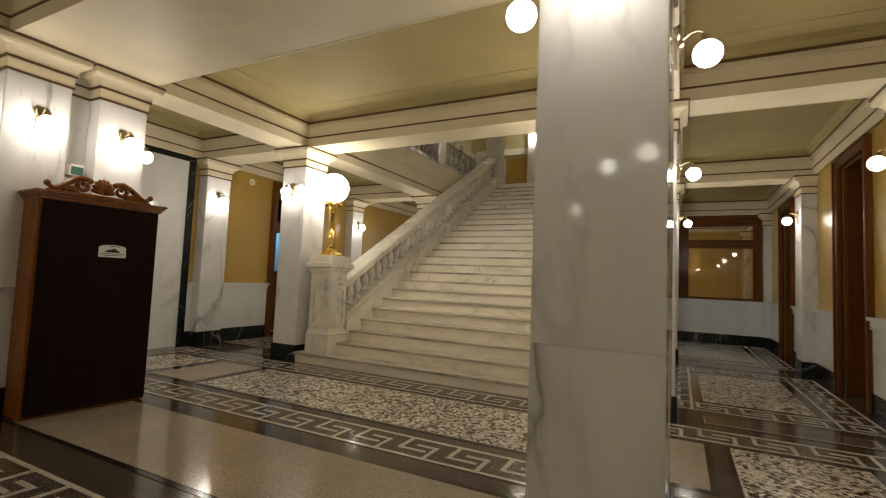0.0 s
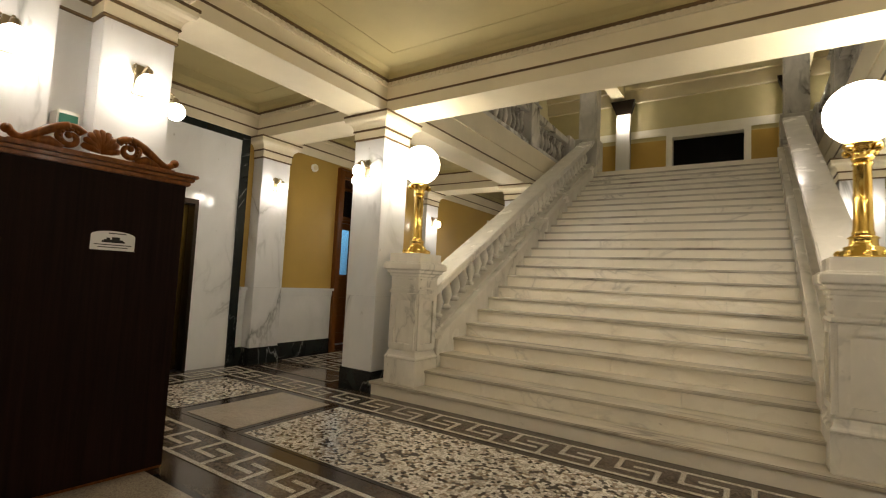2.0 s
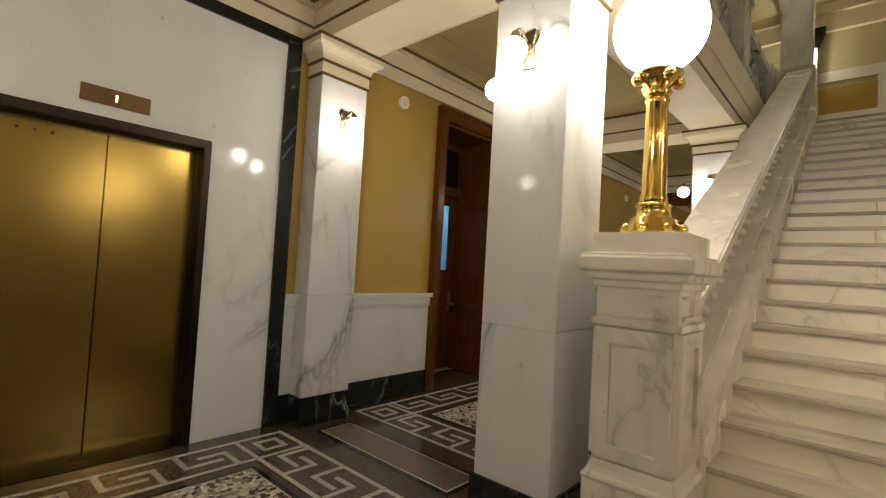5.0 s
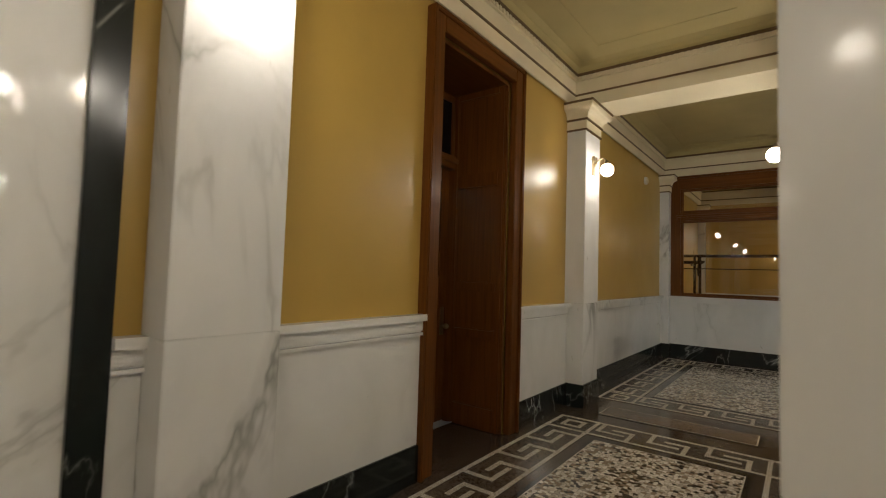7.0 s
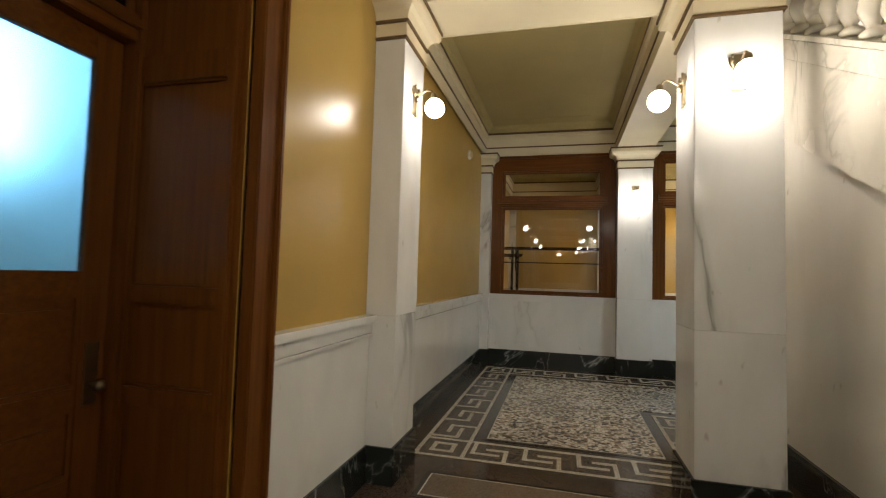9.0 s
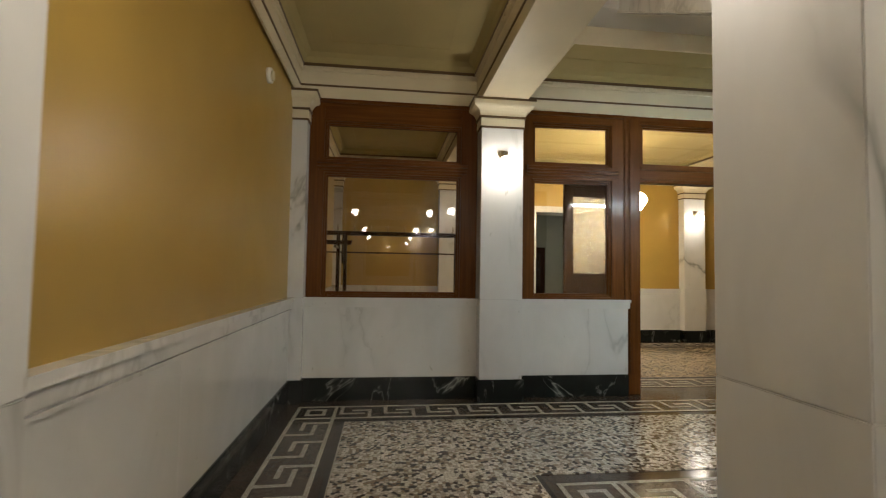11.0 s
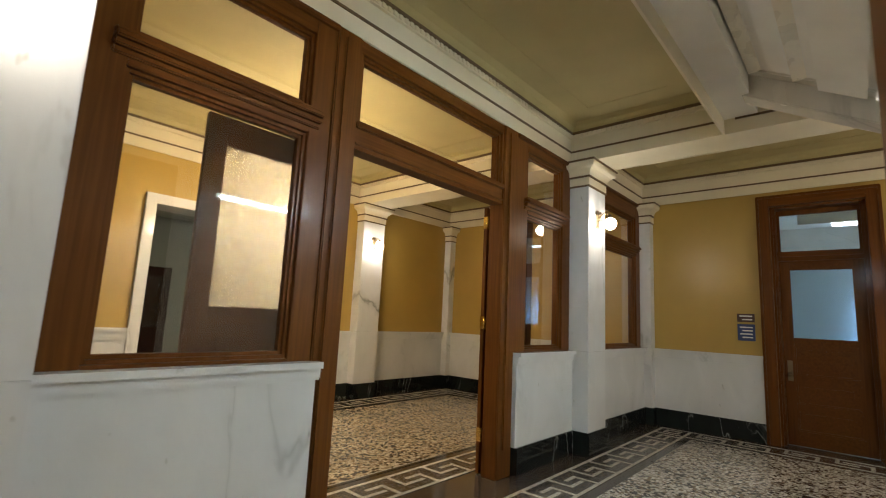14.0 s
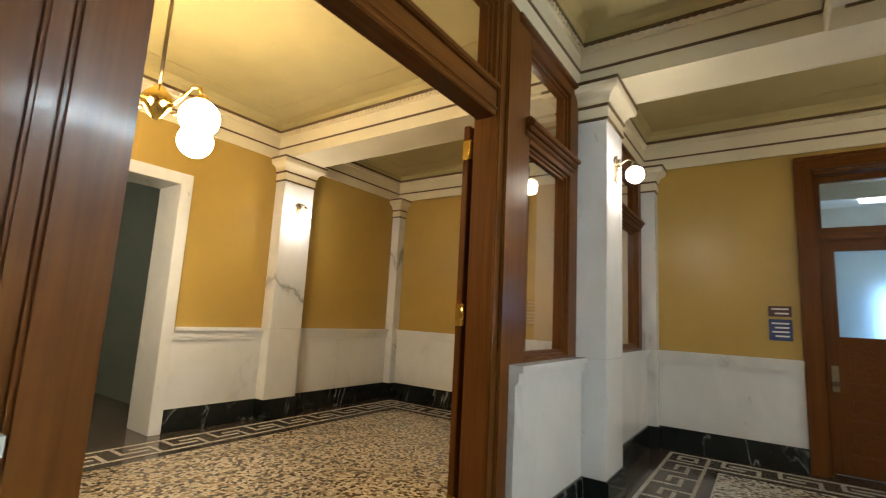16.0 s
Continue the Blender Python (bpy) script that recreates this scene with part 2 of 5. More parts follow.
BIG_LAMP = glow("lit_large_opal_glass", (1.0, 0.90, 0.74), BIG_GLOBE)
UPPER_LAMP = glow("lit_upper_lamp", (1.0, 0.88, 0.70), UPPER)
DAYLIGHT = glow("blue_office_light", (0.28, 0.64, 1.0), 3.0)
# Glow of the panel added behind the corner office door.
PALE_GLOW = glow("pale_office_light", (0.42, 0.66, 1.0), 3.0)
TUBE = glow("office_tube", (0.6, 0.8, 1.0), 3.0)
STAIR_TUBE = glow("stair_tube", (0.76, 0.93, 1.0), 135.0)
ROOM_LAMP = glow("lit_room_opal_glass", (1.0, 0.80, 0.52), 31.0)
CHIPS = tesserae("terrazzo_chip_field", [(0.0, (0.07, 0.05, 0.04)), (0.19, (0.60, 0.55, 0.47)), (0.42, (0.29, 0.23, 0.17)), (0.58, (0.72, 0.67, 0.59)), (0.82, (0.43, 0.39, 0.33))], 34.0, 0.05)
WARMCHIPS = tesserae("warm_chip_field", [(0.0, (0.10, 0.06, 0.035)), (0.22, (0.50, 0.42, 0.30)), (0.45, (0.28, 0.20, 0.12)), (0.6, (0.56, 0.48, 0.36)), (0.82, (0.36, 0.29, 0.20))], 34.0, 0.05)
KEYWHITE = tesserae("pale_tesserae", [(0.0, (0.62, 0.58, 0.50)), (0.4, (0.54, 0.50, 0.43)), (0.7, (0.68, 0.65, 0.57))], 62.0, 0.09, jointcol=(0.22, 0.19, 0.15))
KEYDARK = tesserae("brown_tesserae", [(0.0, (0.10, 0.075, 0.055)), (0.4, (0.14, 0.11, 0.085)), (0.7, (0.085, 0.06, 0.045))], 62.0, 0.06)
FLOORDARK = terrazzo("dark_terrazzo", (0.075, 0.055, 0.042), (0.045, 0.032, 0.026))
FLOORLINE = terrazzo("black_terrazzo", (0.022, 0.016, 0.013), (0.015, 0.011, 0.01))
BROWNPANEL = terrazzo("brown_terrazzo", (0.15, 0.115, 0.085), (0.10, 0.075, 0.055), 0.1)
TAN = terrazzo("tan_terrazzo", (0.33, 0.28, 0.22), (0.25, 0.20, 0.155), 0.09)

# ---- mesh helpers ----
CX = -3.21

def mx(x):
    return 2 * CX - x

def box(bm, x0, x1, y0, y1, z0, z1):
    x0, x1 = min(x0, x1), max(x0, x1)
    y0, y1 = min(y0, y1), max(y0, y1)
    v = [bm.verts.new(p) for p in ((x0, y0, z0), (x1, y0, z0), (x1, y1, z0), (x0, y1, z0), (x0, y0, z1), (x1, y0, z1), (x1, y1, z1), (x0, y1, z1))]
    for f in ((3, 2, 1, 0), (4, 5, 6, 7), (0, 1, 5, 4), (1, 2, 6, 5), (2, 3, 7, 6), (3, 0, 4, 7)):
        bm.faces.new([v[i] for i in f])

def frustum(bm, r0, r1, z0, z1):
    a0, a1, b0, b1 = r0
    c0, c1, d0, d1 = r1
    v = [bm.verts.new(p) for p in ((a0, b0, z0), (a1, b0, z0), (a1, b1, z0), (a0, b1, z0), (c0, d0, z1), (c1, d0, z1), (c1, d1, z1), (c0, d1, z1))]
    for f in ((3, 2, 1, 0), (4, 5, 6, 7), (0, 1, 5, 4), (1, 2, 6, 5), (2, 3, 7, 6), (3, 0, 4, 7)):
        bm.faces.new([v[i] for i in f])

def lathe(bm, profile, seg=20, cx=0.0, cy=0.0):
    rings = []
    for r, z in profile:
        rings.append([bm.verts.new((cx + r * math.cos(2 * math.pi * i / seg), cy + r * math.sin(2 * math.pi * i / seg), z)) for i in range(seg)])
    for a, b in zip(rings, rings[1:]):
        for i in range(seg):
            f = bm.faces.new((a[i], a[(i + 1) % seg], b[(i + 1) % seg], b[i]))
            f.smooth = True
    bm.faces.new(list(reversed(rings[0])))
    bm.faces.new(rings[-1])

def ball(bm, x, y, z, r, seg=20, rings=12):
    pr = [(max(0.002, r * math.sin(math.pi * i / rings)), z - r * math.cos(math.pi * i / rings)) for i in range(rings + 1)]
    lathe(bm, pr, seg, x, y)

def tube(bm, pts, r, seg=8):
    pts = [Vector(p) for p in pts]
    radii = r if isinstance(r, (list, tuple)) else [r] * len(pts)
    rings = []
    for i, p in enumerate(pts):
        d = (pts[min(i + 1, len(pts) - 1)] - pts[max(i - 1, 0)]).normalized()
        side = d.cross(Vector((0.31, 0.17, 0.93))).normalized()
        up = side.cross(d)
        rings.append([bm.verts.new(p + radii[i] * (side * math.cos(2 * math.pi * k / seg) + up * math.sin(2 * math.pi * k / seg))) for k in range(seg)])
    for a, b in zip(rings, rings[1:]):
        for k in range(seg):
            f = bm.faces.new((a[k], a[(k + 1) % seg], b[(k + 1) % seg], b[k]))
            f.smooth = True
    bm.faces.new(list(reversed(rings[0])))
    bm.faces.new(rings[-1])

def make(name, bm, mat, bevel=0.0):
    bmesh.ops.recalc_face_normals(bm, faces=bm.faces)
    if bevel:
        bmesh.ops.bevel(bm, geom=list(bm.edges), offset=bevel, segments=2, affect="EDGES", clamp_overlap=True)
    me = bpy.data.meshes.new(name)
    bm.to_mesh(me)
    bm.free()
    me.materials.append(mat)
    return new(name, me)

def mesh_only(bm, name, mat):
    bmesh.ops.recalc_face_normals(bm, faces=bm.faces)
    me = bpy.data.meshes.new(name)
    bm.to_mesh(me)
    bm.free()
    me.materials.append(mat)
    return me

def stack(bm, hx, hy, levels):
    """One closed square skin through levels of (overhang, height)."""
    rows = []
    for d, z in levels:
        rows.append([bm.verts.new(p) for p in ((-hx - d, -hy - d, z), (hx + d, -hy - d, z), (hx + d, hy + d, z), (-hx - d, hy + d, z))])
    for a, b in zip(rows, rows[1:]):
        for i in range(4):
            bm.faces.new((a[i], a[(i + 1) % 4], b[(i + 1) % 4], b[i]))
    bm.faces.new(list(reversed(rows[0])))
    bm.faces.new(rows[-1])

def part(name, bm, mat, parent, label="", bevel=0.0):
    ob = make(name, bm, mat, bevel)
    ob.parent = parent
    if label:
        ob["label"] = label
    return ob

def boxpart(name, mat, parent, b, label="", bevel=0.0):
    bm = bmesh.new()
    box(bm, *b)
    return part(name, bm, mat, parent, label, bevel)

def thing(name, label, category, at=(0, 0, 0), group=""):
    ob = new(name)
    ob.empty_display_size = 0.1
    ob.location = at
    return tagged(ob, label, category, group)

def structure(name, boxes, mat, label, category="", bevel=0.0):
    bm = bmesh.new()
    for b in boxes:
        box(bm, *b)
    return tagged(make(name, bm, mat, bevel), label, category or name.split("_")[0], kind="structure")

# ---- plan ----
XL, XR = -8.42, 2.0
PX0, PX1 = -6.25, -5.74
QX0, QX1 = mx(PX1), mx(PX0)
SILL, BASE, NECK, SOFFIT, CEIL = 1.19, 0.26, 3.23, 3.56, 4.06
YN = 15.05
YB = 19.4
YS = -5.0

# ---- walls ----
def wall_pieces(a0, a1, z0, z1, holes):
    """Rectangles (a, b, low, high) of a wall with holes in it."""
    out, a = [], a0
    for h0, h1, l, h in sorted(holes):
        if h0 > a:
            out.append((a, h0, z0, z1))
        if l > z0:
            out.append((h0, h1, z0, l))
        if h < z1:
            out.append((h0, h1, h, z1))
        a = h1
    if a < a1:
        out.append((a, a1, z0, z1))
    return out

def wall_x(name, face, back, y0, y1, holes, mat, label, z0=0.0, z1=CEIL):
    return structure(name, [(face, back, a, b, l, h) for a, b, l, h in wall_pieces(y0, y1, z0, z1, holes)], mat, label, "wall")

def wall_y(name, face, back, x0, x1, holes, mat, label, z0=0.0, z1=CEIL):
    return structure(name, [(a, b, face, back, l, h) for a, b, l, h in wall_pieces(x0, x1, z0, z1, holes)], mat, label, "wall")

def dado(parent, axis, face, s, a0, a1, joints=True):
    """Marble wainscot with a moulded cap and a black base; s is the way into the room."""
    def bx(d0, d1, a, b, z0, z1):
        if axis == "x":
            return (face + s * d0, face + s * d1, a, b, z0, z1)
        return (a, b, face + s * d0, face + s * d1, z0, z1)
    n = max(1, round((a1 - a0) / 1.5)) if joints else 1
    for i in range(n):
        p, q = a0 + (a1 - a0) * i / n, a0 + (a1 - a0) * (i + 1) / n
        boxpart("dado_panel", MARBLE, parent, bx(-0.03, 0.0, p + 0.001, q - 0.001, BASE, 1.075))
        boxpart("base_stone", BLACK_MARBLE, parent, bx(-0.03, 0.02, p + 0.001, q - 0.001, 0.0, BASE), "black veined marble base", 0.006)
    bm = bmesh.new()
    for d, l, h in ((0.028, 1.04, 1.06), (0.008, 1.06, 1.072), (0.024, 1.072, 1.143), (0.055, 1.143, SILL)):
        box(bm, *bx(-0.03, d, a0, a1, l, h))
    part("dado_cap", bm, MARBLE, parent)

DOOR_W = (7.70, 8.84, 0.0, 3.36)
DOOR_E = (12.20, 13.25, 0.0, 3.34)
ELEV = (3.57, 4.89, 0.0, 2.42)
west = wall_x("wall_west", XL - 0.03, XL - 0.78, YS, YB + 0.3, [DOOR_W, ELEV], OCHRE, "ochre painted wall above white marble dado")
east = wall_x("wall_east", XR + 0.03, XR + 0.78, YS, YB + 0.3, [DOOR_W, DOOR_E], OCHRE, "ochre painted wall above white marble dado")
south = wall_y("wall_south", YS, YS - 0.3, XL - 0.6, XR + 0.6, [], OCHRE, "ochre painted end wall of the lobby")
north = wall_y("wall_room_back", YB, YB + 0.45, XL - 0.6, XR + 0.6, [(-4.10, -1.97, 0.0, 2.86)], OCHRE, "ochre painted back wall with white cased opening")
for a, b in ((YS, 2.1), (5.62, 5.74), (6.26, 7.56), (8.98, 10.22), (10.70, 14.88), (15.2, YB)):
    dado(west, "x", XL, 1, a, b)
for a, b in ((YS, 5.75), (6.26, 7.56), (8.98, 10.22), (10.70, 12.05), (13.40, 14.88), (15.2, YB)):
    dado(east, "x", XR, -1, a, b)
for a, b in ((XL, -4.22), (-1.85, XR)):
    dado(north, "y", YB - 0.03, -1, a, b)
dado(south, "y", YS + 0.03, 1, XL, XR)
# white casing round the opening in the room's back wall
bm = bmesh.new()
for b in ((-4.22, -4.085, YB - 0.06, YB + 0.46, 0, 2.98), (-1.985, -1.85, YB - 0.06, YB + 0.46, 0, 2.98), (-4.085, -1.985, YB - 0.06, YB + 0.46, 2.845, 2.98)):
    box(bm, *b)
part("opening_casing", bm, MARBLE, north, "white marble casing", 0.006)

# ---- pillars ----
def pillar(x0, x1, y0, y1, label, group, free=True):
    ob = thing("pillar" if free else "pilaster", label, "pillar" if free else "pilaster", ((x0 + x1) / 2, (y0 + y1) / 2, 0), group)
    hx, hy = (x1 - x0) / 2, (y1 - y0) / 2
    boxpart("shaft_block", PILLAR_MARBLE, ob, (-hx, hx, -hy, hy, BASE, SILL - 0.002), "", 0.004)
    boxpart("shaft_block", PILLAR_MARBLE, ob, (-hx, hx, -hy, hy, SILL - 0.001, NECK), "", 0.004)
    e = 0.022
    boxpart("base_block", BLACK_MARBLE, ob, (-hx - e, hx + e, -hy - e, hy + e, 0, BASE), "black veined marble base", 0.008)
    bm = bmesh.new()
    box(bm, -hx - 0.012, hx + 0.012, -hy - 0.012, hy + 0.012, NECK + 0.02, 3.35)
    part("necking", bm, CREAM, ob, "cream painted band", 0.004)
    bm = bmesh.new()
    stack(bm, hx, hy, [(0.02, 3.372), (0.026, 3.40), (0.04, 3.43), (0.065, 3.455), (0.10, 3.47), (0.112, 3.49), (0.112, 3.535)])
    part("capital", bm, CREAM, ob, "cream flared capital")
    for z, d, h in ((NECK, 0.018, 0.02), (3.35, 0.028, 0.022), (3.535, 0.125, 0.025)):
        boxpart("gilt_fillet", LINE, ob, (-hx - d, hx + d, -hy - d, hy + d, z, z + h), "bronze painted fillet", 0.004)
    return ob

FREE = "square white marble pillar with cream capital and black base"
for x0, x1 in ((PX0, PX1), (QX0, QX1)):
    # The row at y -1.9 is unseen, added to carry sconces.
    for y0, y1 in ((-1.9, -1.4), (1.83, 2.36), (2.62, 3.12), (5.75, 6.26), (10.35, 10.86)):
        pillar(x0, x1, y0, y1, FREE, "lobby pillars")
    structure("wall_pier_link", [(x0 + 0.2, x1 - 0.2, 2.34, 2.64, 0, NECK + 0.3)], MARBLE, "recessed marble link between paired pillars", "wall")
    structure("trim_link", [(x0 + 0.185, x1 - 0.185, 2.365, 2.615, z, z + 0.022) for z in (NECK, 3.35, 3.505)], LINE, "bronze painted fillets between the paired pillars", "trim")
FLAT = "white marble wall pilaster with cream capital and black base"
for y0, y1 in ((2.2, 2.72), (5.74, 6.26), (10.22, 10.70)):
    pillar(XL - 0.05, XL + 0.2, y0, y1, FLAT, "wall pilasters", False)
    pillar(XR - 0.2, XR + 0.05, y0, y1, FLAT, "wall pilasters", False)
for x0, x1 in ((PX0, PX1), (QX0, QX1)):
    pillar(x0, x1, 14.80, 15.24, FLAT, "partition pilasters", False)
    pillar(x0, x1, YB - 0.2, YB + 0.05, FLAT, "room pilasters", False)
for y0, y1 in ((14.88, 15.06), (YB - 0.17, YB + 0.03)):
    pillar(XL - 0.05, XL + 0.14, y0, y1, "narrow white marble corner pilaster with cream capital", "corner pilasters", False)
    pillar(XR - 0.14, XR + 0.05, y0, y1, "narrow white marble corner pilaster with cream capital", "corner pilasters", False)

# ---- ceilings ----
beams = []
for x0, x1 in ((PX0, PX1), (QX0, QX1)):
    beams += [(x0, x1, YS, YB, SOFFIT, CEIL)]
for a, b in ((XL - 0.03, PX0), (PX1, QX0), (QX1, XR + 0.03)):
    beams += [(a, b, 1.83, 3.12, SOFFIT, CEIL), (a, b, 5.75, 6.26, SOFFIT, CEIL)]
for a, b in ((XL - 0.03, PX0), (QX1, XR + 0.03)):
    beams += [(a, b, 10.35, 10.86, SOFFIT, CEIL)]
beams += [(XL - 0.03, PX0, 15.05, 15.2, SOFFIT, CEIL), (PX1, QX0, 15.05, 15.2, SOFFIT, CEIL), (QX1, XR + 0.03, 15.05, 15.2, SOFFIT, CEIL)]
structure("ceiling_beams", beams, CREAM, "cream painted plaster ceiling beams", "ceiling beam")

BAYS = []
for a, b in ((XL, PX0), (PX1, QX0), (QX1, XR)):
    BAYS += [(a, b, YS, 1.83), (a, b, 3.12, 5.75), (a, b, 15.2, YB)]
for a, b in ((XL, PX0), (QX1, XR)):
    BAYS += [(a, b, 6.26, 10.35), (a, b, 10.86, 15.05)]
BAYS += [(PX1, QX0, 13.30, 15.05)]

panel_bm, frieze_bm, cove_bm, line_bm, dent_bm = [bmesh.new() for _ in range(5)]

def ring(bm, r, d, z0, z1, base=0.0):
    x0, x1, y0, y1 = r
    x0, x1, y0, y1 = x0 + base, x1 - base, y0 + base, y1 - base
    box(bm, x0, x0 + d, y0, y1, z0, z1)
    box(bm, x1 - d, x1, y0, y1, z0, z1)
    box(bm, x0 + d, x1 - d, y0, y0 + d, z0, z1)
    box(bm, x0 + d, x1 - d, y1 - d, y1, z0, z1)

def cove(bm, r, d0, z0, d1, z1):
    def rect(d, z):
        return [bm.verts.new(p) for p in ((r[0] + d, r[2] + d, z), (r[1] - d, r[2] + d, z), (r[1] - d, r[3] - d, z), (r[0] + d, r[3] - d, z))]
    a, b = rect(d0, z0), rect(d1, z1)
    for i in range(4):
        bm.faces.new((a[i], b[i], b[(i + 1) % 4], a[(i + 1) % 4]))

for r in BAYS:
    box(panel_bm, r[0], r[1], r[2], r[3], CEIL, CEIL + 0.06)
    ring(panel_bm, r, 0.30, CEIL - 0.006, CEIL + 0.002, 0.13)
    ring(frieze_bm, r, 0.02, SOFFIT - 0.004, CEIL)
    ring(line_bm, r, 0.012, 3.695, 3.717, 0.018)
    ring(line_bm, r, 0.045, 3.925, 3.958, 0.018)
    ring(frieze_bm, r, 0.030, 3.875, 3.925, 0.018)
    cove(cove_bm, r, 0.05, 3.958, 0.075, 3.985)
    cove(cove_bm, r, 0.075, 3.985, 0.09, 4.02)
    cove(cove_bm, r, 0.09, 4.02, 0.16, CEIL - 0.004)
    n = int((r[1] - r[0] - 0.1) / 0.062)
    for i in range(n):
        x = r[0] + 0.07 + 0.062 * i
        box(dent_bm, x, x + 0.034, r[2] + 0.045, r[2] + 0.062, 3.885, 3.922)
        box(dent_bm, x, x + 0.034, r[3] - 0.062, r[3] - 0.045, 3.885, 3.922)
    n = int((r[3] - r[2] - 0.1) / 0.062)
    for i in range(n):
        y = r[2] + 0.07 + 0.062 * i
        box(dent_bm, r[0] + 0.045, r[0] + 0.062, y, y + 0.034, 3.885, 3.922)
        box(dent_bm, r[1] - 0.062, r[1] - 0.045, y, y + 0.034, 3.885, 3.922)
tagged(make("ceiling", panel_bm, OLIVE), "olive painted coffered ceiling panels", "ceiling", kind="structure")
tagged(make("cornice", frieze_bm, CREAM), "cream plaster cornice round the coffers", "cornice", kind="structure")
tagged(make("cornice_cove", cove_bm, OLIVE), "olive cove moulding round the coffers", "cornice", kind="structure")
tagged(make("cornice_line", line_bm, LINE), "bronze painted lines along the cornice", "trim", kind="structure")
tagged(make("cornice_dentils", dent_bm, CREAM), "small cream plaster dentils under the cornice", "trim", kind="stuff")

# ---- stairs ----
RISE, GO, N = 0.177, 0.3165, 25
def nose(k):
    """Height and front of tread k, from 1."""
    return (0.163, 5.70) if k == 1 else (0.163 + RISE * (k - 1), 5.98 + GO * (k - 2))

def slope(y):
    return 0.34 + (y - 5.98) * RISE / GO

SI, SO = -5.10, -5.46
stair = tagged(thing("staircase", "broad worn white marble staircase with balustrades", "staircase"), kind="structure")
for k in range(1, N):
    z, y = nose(k)
    z0 = nose(k - 1)[0] if k > 1 else 0.0
    back = nose(k + 1)[1] + 0.04
    x0, x1 = (-5.73, mx(-5.73)) if k == 1 else (SI - 0.04, mx(SI - 0.04))
    back = 6.30 if k == 1 else back
    step = part("step", bmesh.new(), STEP_MARBLE, stair)
    cuts = (0.37, 0.71) if k % 2 else (0.22, 0.55, 0.83)
    xs = [x0 + 0.02] + [x0 + (x1 - x0) * (c + 0.03 * math.sin(3 * k)) for c in cuts] + [x1 - 0.02]
    bm = bmesh.new()
    for xa, xb in zip(xs, xs[1:]):
        box(bm, xa + 0.0012, xb - 0.0012, y + 0.03, back, z0 - 0.02 if k > 1 else 0, z - 0.034)
    bm.to_mesh(step.data)
    bm.free()
    boxpart("tread", TREAD, step, (x0, x1, y, back, z - 0.034, z), "grey worn tread", 0.009)
Y1, Y2 = 6.24, 13.30
def slanted(bm, x0, x1, y0, y1, lo, hi):
    v = [bm.verts.new(p) for p in ((x0, y0, slope(y0) + lo), (x1, y0, slope(y0) + lo), (x1, y1, slope(y1) + lo), (x0, y1, slope(y1) + lo),
                                   (x0, y0, slope(y0) + hi), (x1, y0, slope(y0) + hi), (x1, y1, slope(y1) + hi), (x0, y1, slope(y1) + hi))]
    for f in ((3, 2, 1, 0), (4, 5, 6, 7), (0, 1, 5, 4), (1, 2, 6, 5), (2, 3, 7, 6), (3, 0, 4, 7)):
        bm.faces.new([v[i] for i in f])

bm = bmesh.new()
lathe(bm, [(0.066, 0.0), (0.066, 0.05), (0.045, 0.06), (0.032, 0.085), (0.05, 0.13), (0.072, 0.19), (0.066, 0.25), (0.042, 0.33), (0.032, 0.37), (0.046, 0.385), (0.036, 0.40), (0.06, 0.415), (0.06, 0.5)], 12)
BALUSTER = mesh_only(bm, "baluster", CARVED)
for side, f in (("west", lambda x: x), ("east", mx)):
    def sbox(bm, x0, x1, *rest):
        slanted(bm, min(f(x0), f(x1)), max(f(x0), f(x1)), *rest)
    bm = bmesh.new()
    sbox(bm, SI, SO, Y1, Y2, -0.36, 0.20)
    sbox(bm, -5.22, SO - 0.004, Y1 + 0.02, Y2, -0.58, 0.05)
    part("string", bm, CARVED, stair, "", 0.01)
    bm = bmesh.new()
    sbox(bm, -5.20, SO - 0.02, Y1, Y2, 0.20, 0.235)
    part("string_cap", bm, CARVED, stair)
    bm = bmesh.new()
    sbox(bm, -5.21, -5.53, Y1, Y2, 0.68, 0.75)
    sbox(bm, -5.18, -5.56, Y1, Y2, 0.75, 0.83)
    part("handrail", bm, CARVED, stair, "", 0.014)
    y = 6.42
    while y < 13.2:
        b = new("baluster", BALUSTER)
        b.parent = stair
        b.location = (f(-5.37), y, slope(y) + 0.22)
        y += 0.208
bm = bmesh.new()
slanted(bm, SI, mx(SI), 6.3, 13.0, -0.34, -0.26)
part("soffit", bm, WHITE, stair, "white plaster underside")
for yy in (10.9, 12.2):
    bm = bmesh.new()
    slanted(bm, SI, mx(SI), yy, yy + 0.3, -0.44, -0.33)
    part("soffit_rib", bm, WHITE, stair, "white plaster rib")

